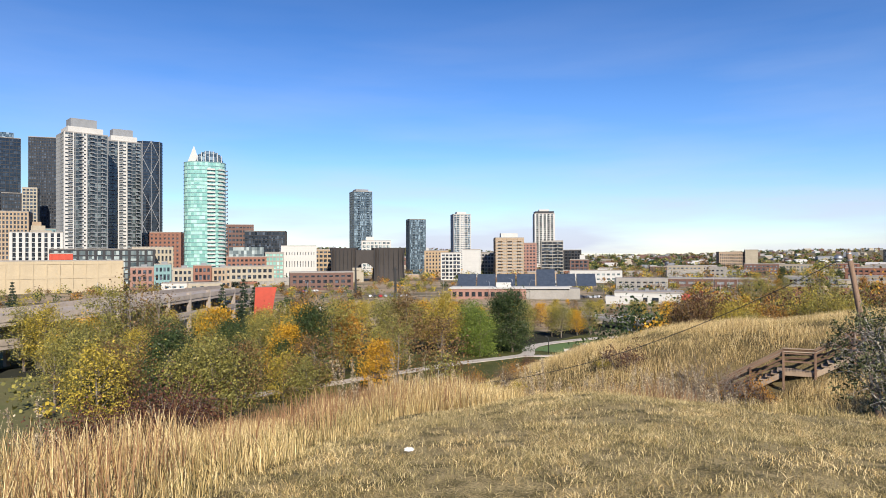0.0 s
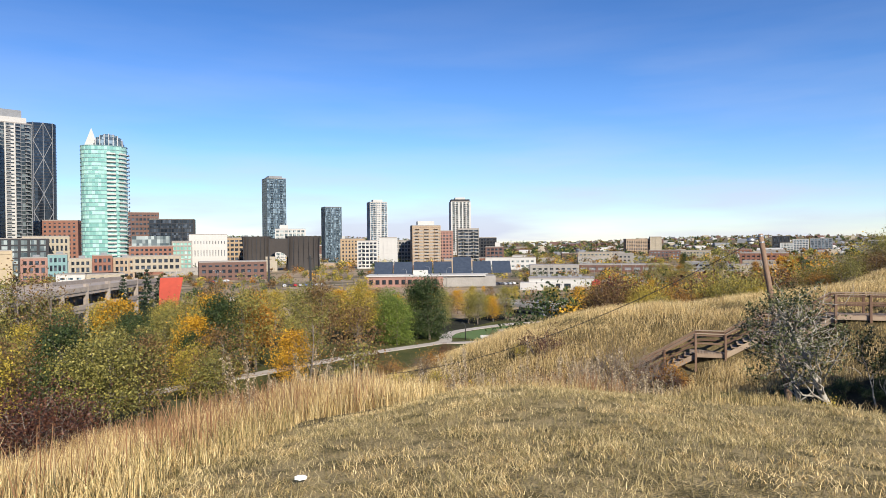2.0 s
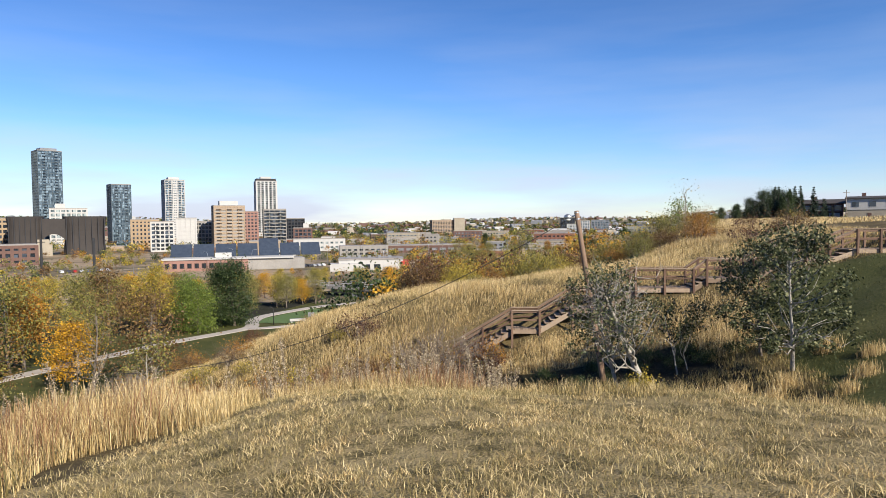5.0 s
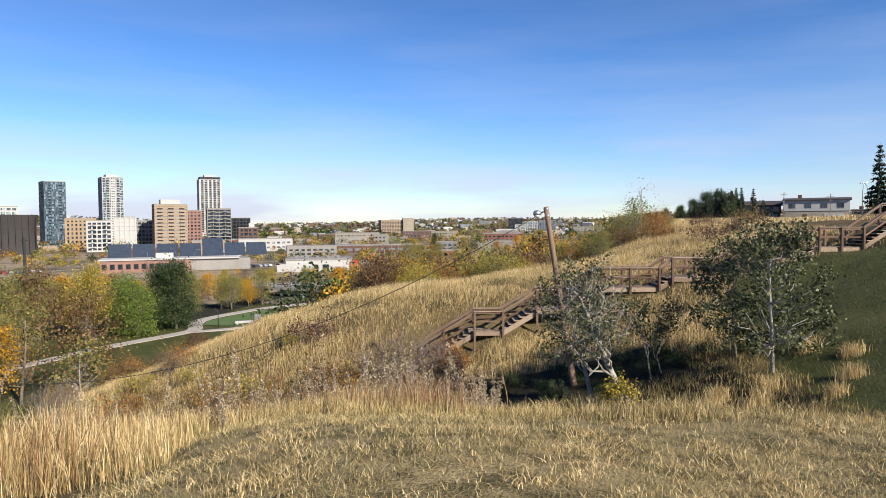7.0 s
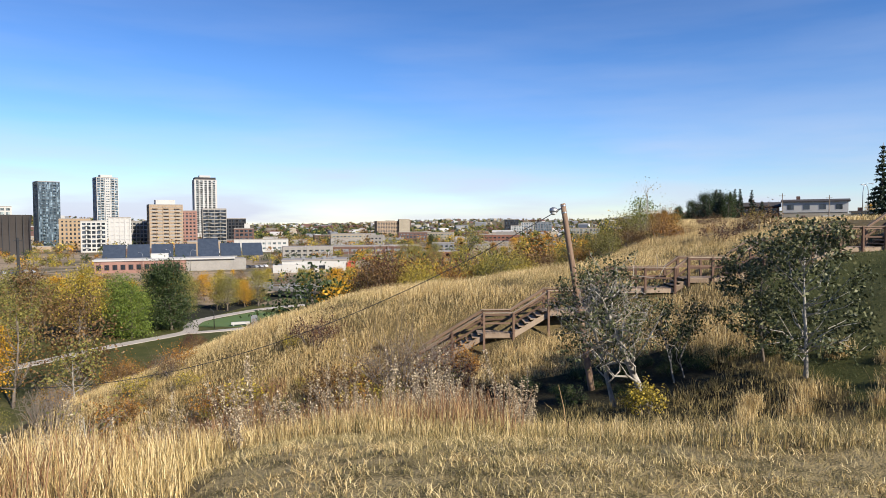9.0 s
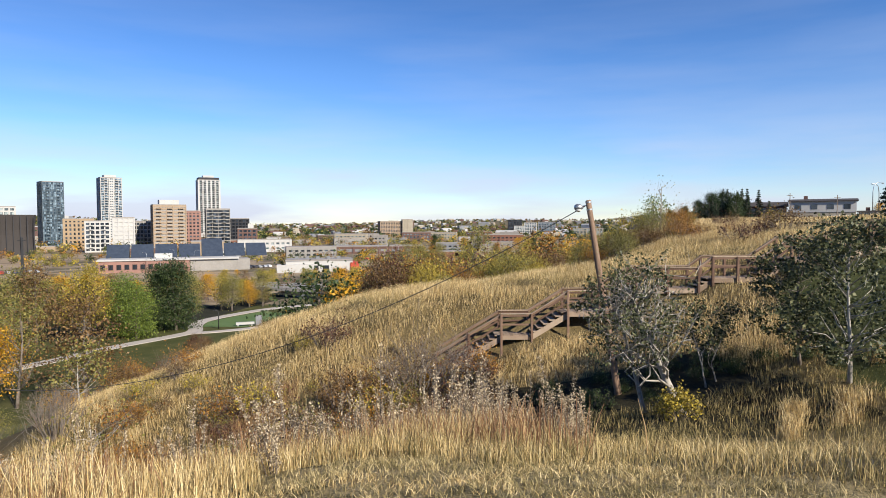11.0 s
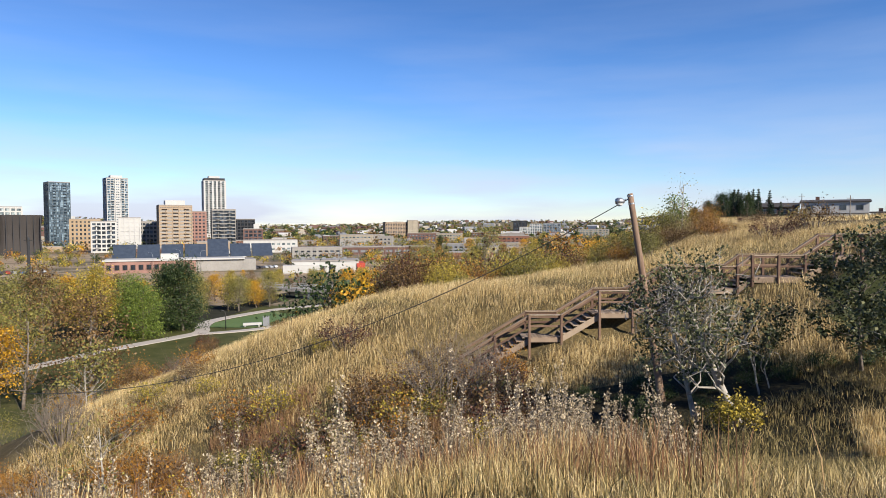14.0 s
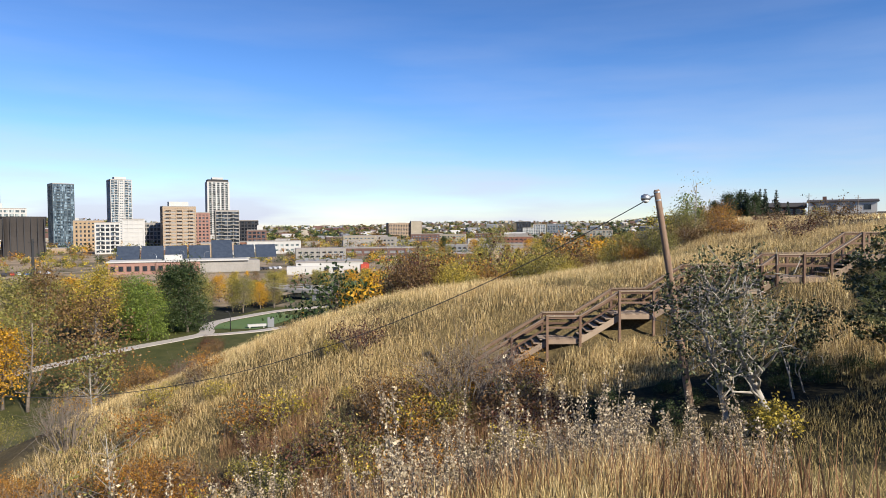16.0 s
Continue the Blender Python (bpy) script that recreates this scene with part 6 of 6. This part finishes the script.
for i in range(120):
    a, d = radians(rs.uniform(-2, 64)), rs.uniform(170, 285)
    x, y = -d * math.sin(a), d * math.cos(a)
    if gz(x, y) > -19 or (math.degrees(a) > 48 and d > 150):
        continue
    if -62 < x < -35 and 135 < y < 182:
        continue
    plant(rs.choice(("olive", "yellow", "brown", "olive", "bare", "yellow", "gold", "brown")), x, y, rs.uniform(5, 9))


def far_woods(kind, seed, near, far_, count, size, label, span=(-30, 62), low=-1e9, high=1e9, tall_=(6, 12), keep=None, per=44):
    rng = np.random.default_rng(seed)
    a, d = np.radians(rng.uniform(span[0], span[1], count)), rng.uniform(near ** 0.5, far_ ** 0.5, count) ** 2
    x, y = -d * np.sin(a), d * np.cos(a)
    z = ground_height(x, y)
    ok = (z > low) & (z < high)
    if keep is not None:
        ok &= keep(x, y)
    x, y, z = x[ok], y[ok], z[ok]
    h = rng.uniform(tall_[0], tall_[1], len(x))
    cen = np.repeat(np.stack([x, y, z + h * 0.55], 1), per, 0) + rng.normal(size=(len(x) * per, 3)) * np.repeat(h, per)[:, None] * np.array([0.26, 0.26, 0.2])
    v, q = leaf_quads(cen, size, rng, 0.8)
    return tagged(new("far_woods", raw_mesh("far_woods", v, q, KINDS[kind])), label, "trees", kind="stuff")


open_lots = lambda x, y: ~((x > -190) & (x < -20) & (y < 345))       # the works and the store stand clear
clear = lambda x, y: ~((x > -80) & (x < -34) & (y > 95) & (y < 190)) & (np.abs(y - 135 - 1.3 * (x + 82)) > 14)
for i, (kind, n_) in enumerate((("brown", 150), ("olive", 120), ("yellow", 60))):
    far_woods(kind, 340 + i, 110, 300, n_, 0.7, f"low {kind} brush on the river banks", (-4, 62), high=-18, tall_=(2.5, 5), keep=clear)
for i, (kind, n_) in enumerate((("olive", 420), ("yellow", 170), ("brown", 330), ("dark", 260), ("gold", 90), ("orange", 90))):
    far_woods(kind, 300 + i, 300, 600, n_ * 2 // 3, 0.75, f"low {kind} autumn trees among the city lots", high=-12, tall_=(3, 6.5), per=90, keep=open_lots)
    far_woods(kind, 310 + i, 600, 1050, n_, 1.3, f"distant {kind} autumn trees among the city streets", high=-12, tall_=(5, 10), per=50)
    far_woods("dark" if kind in ("gold", "orange", "yellow") else kind, 320 + i, 1050, 3400, int(n_ * 2.2), 3.4, f"far {kind} woods on the low hills")
for i in range(64):
    a, d = radians(rs.uniform(24, 60)), rs.uniform(88, 165)
    x, y = -d * math.sin(a), d * math.cos(a)
    if gz(x, y) > -19 or math.hypot(x + 72, y - 105) < 14 or (-75 < x and y > 105):
        continue
    plant(rs.choice(("olive", "yellow", "olive", "dark", "brown", "gold", "bare")), x, y, rs.uniform(8, 14))
for i in range(100):
    a, d = radians(rs.uniform(-20, 14)), rs.uniform(130, 600)
    x, y = -d * math.sin(a), d * math.cos(a)
    if gz(x, y) > -9 or (-76 < x < -30 and 300 < y < 420):
        continue
    plant(rs.choice(("olive", "yellow", "brown", "gold", "olive", "orange", "dark", "yellow")), x, y, rs.uniform(8, 14))

# conifers on the bluff
for i in range(64):
    a = rs.uniform(19.6, 27.5)
    d = rs.uniform(205, 262)
    x, y = -3.8 + d * math.sin(radians(a)), 5 + d * math.cos(radians(a))
    size = rs.uniform(0.45, 1.0) ** 1.2 * (0.4 + 0.6 * min(1, (a - 19.3) / 4))
    plant(rs.choice(("spruce", "spruce", "spruce", "dark")), x, y, 11.0 * size)
plant("brown", -94, 288, 12)
plant("gold", -89, 291, 10)
plant("olive", -122, 128, 10)
plant("dark", -124, 131, 8)
plant("spruce", 101, 218, 11.5)
plant("spruce", 99, 222, 10)
plant("spruce", 64.6, 103.5, 12.5)
plant("spruce", 67.5, 102, 13.5)
plant("spruce", 144, 214, 8)
plant("gold", 132, 205, 6)
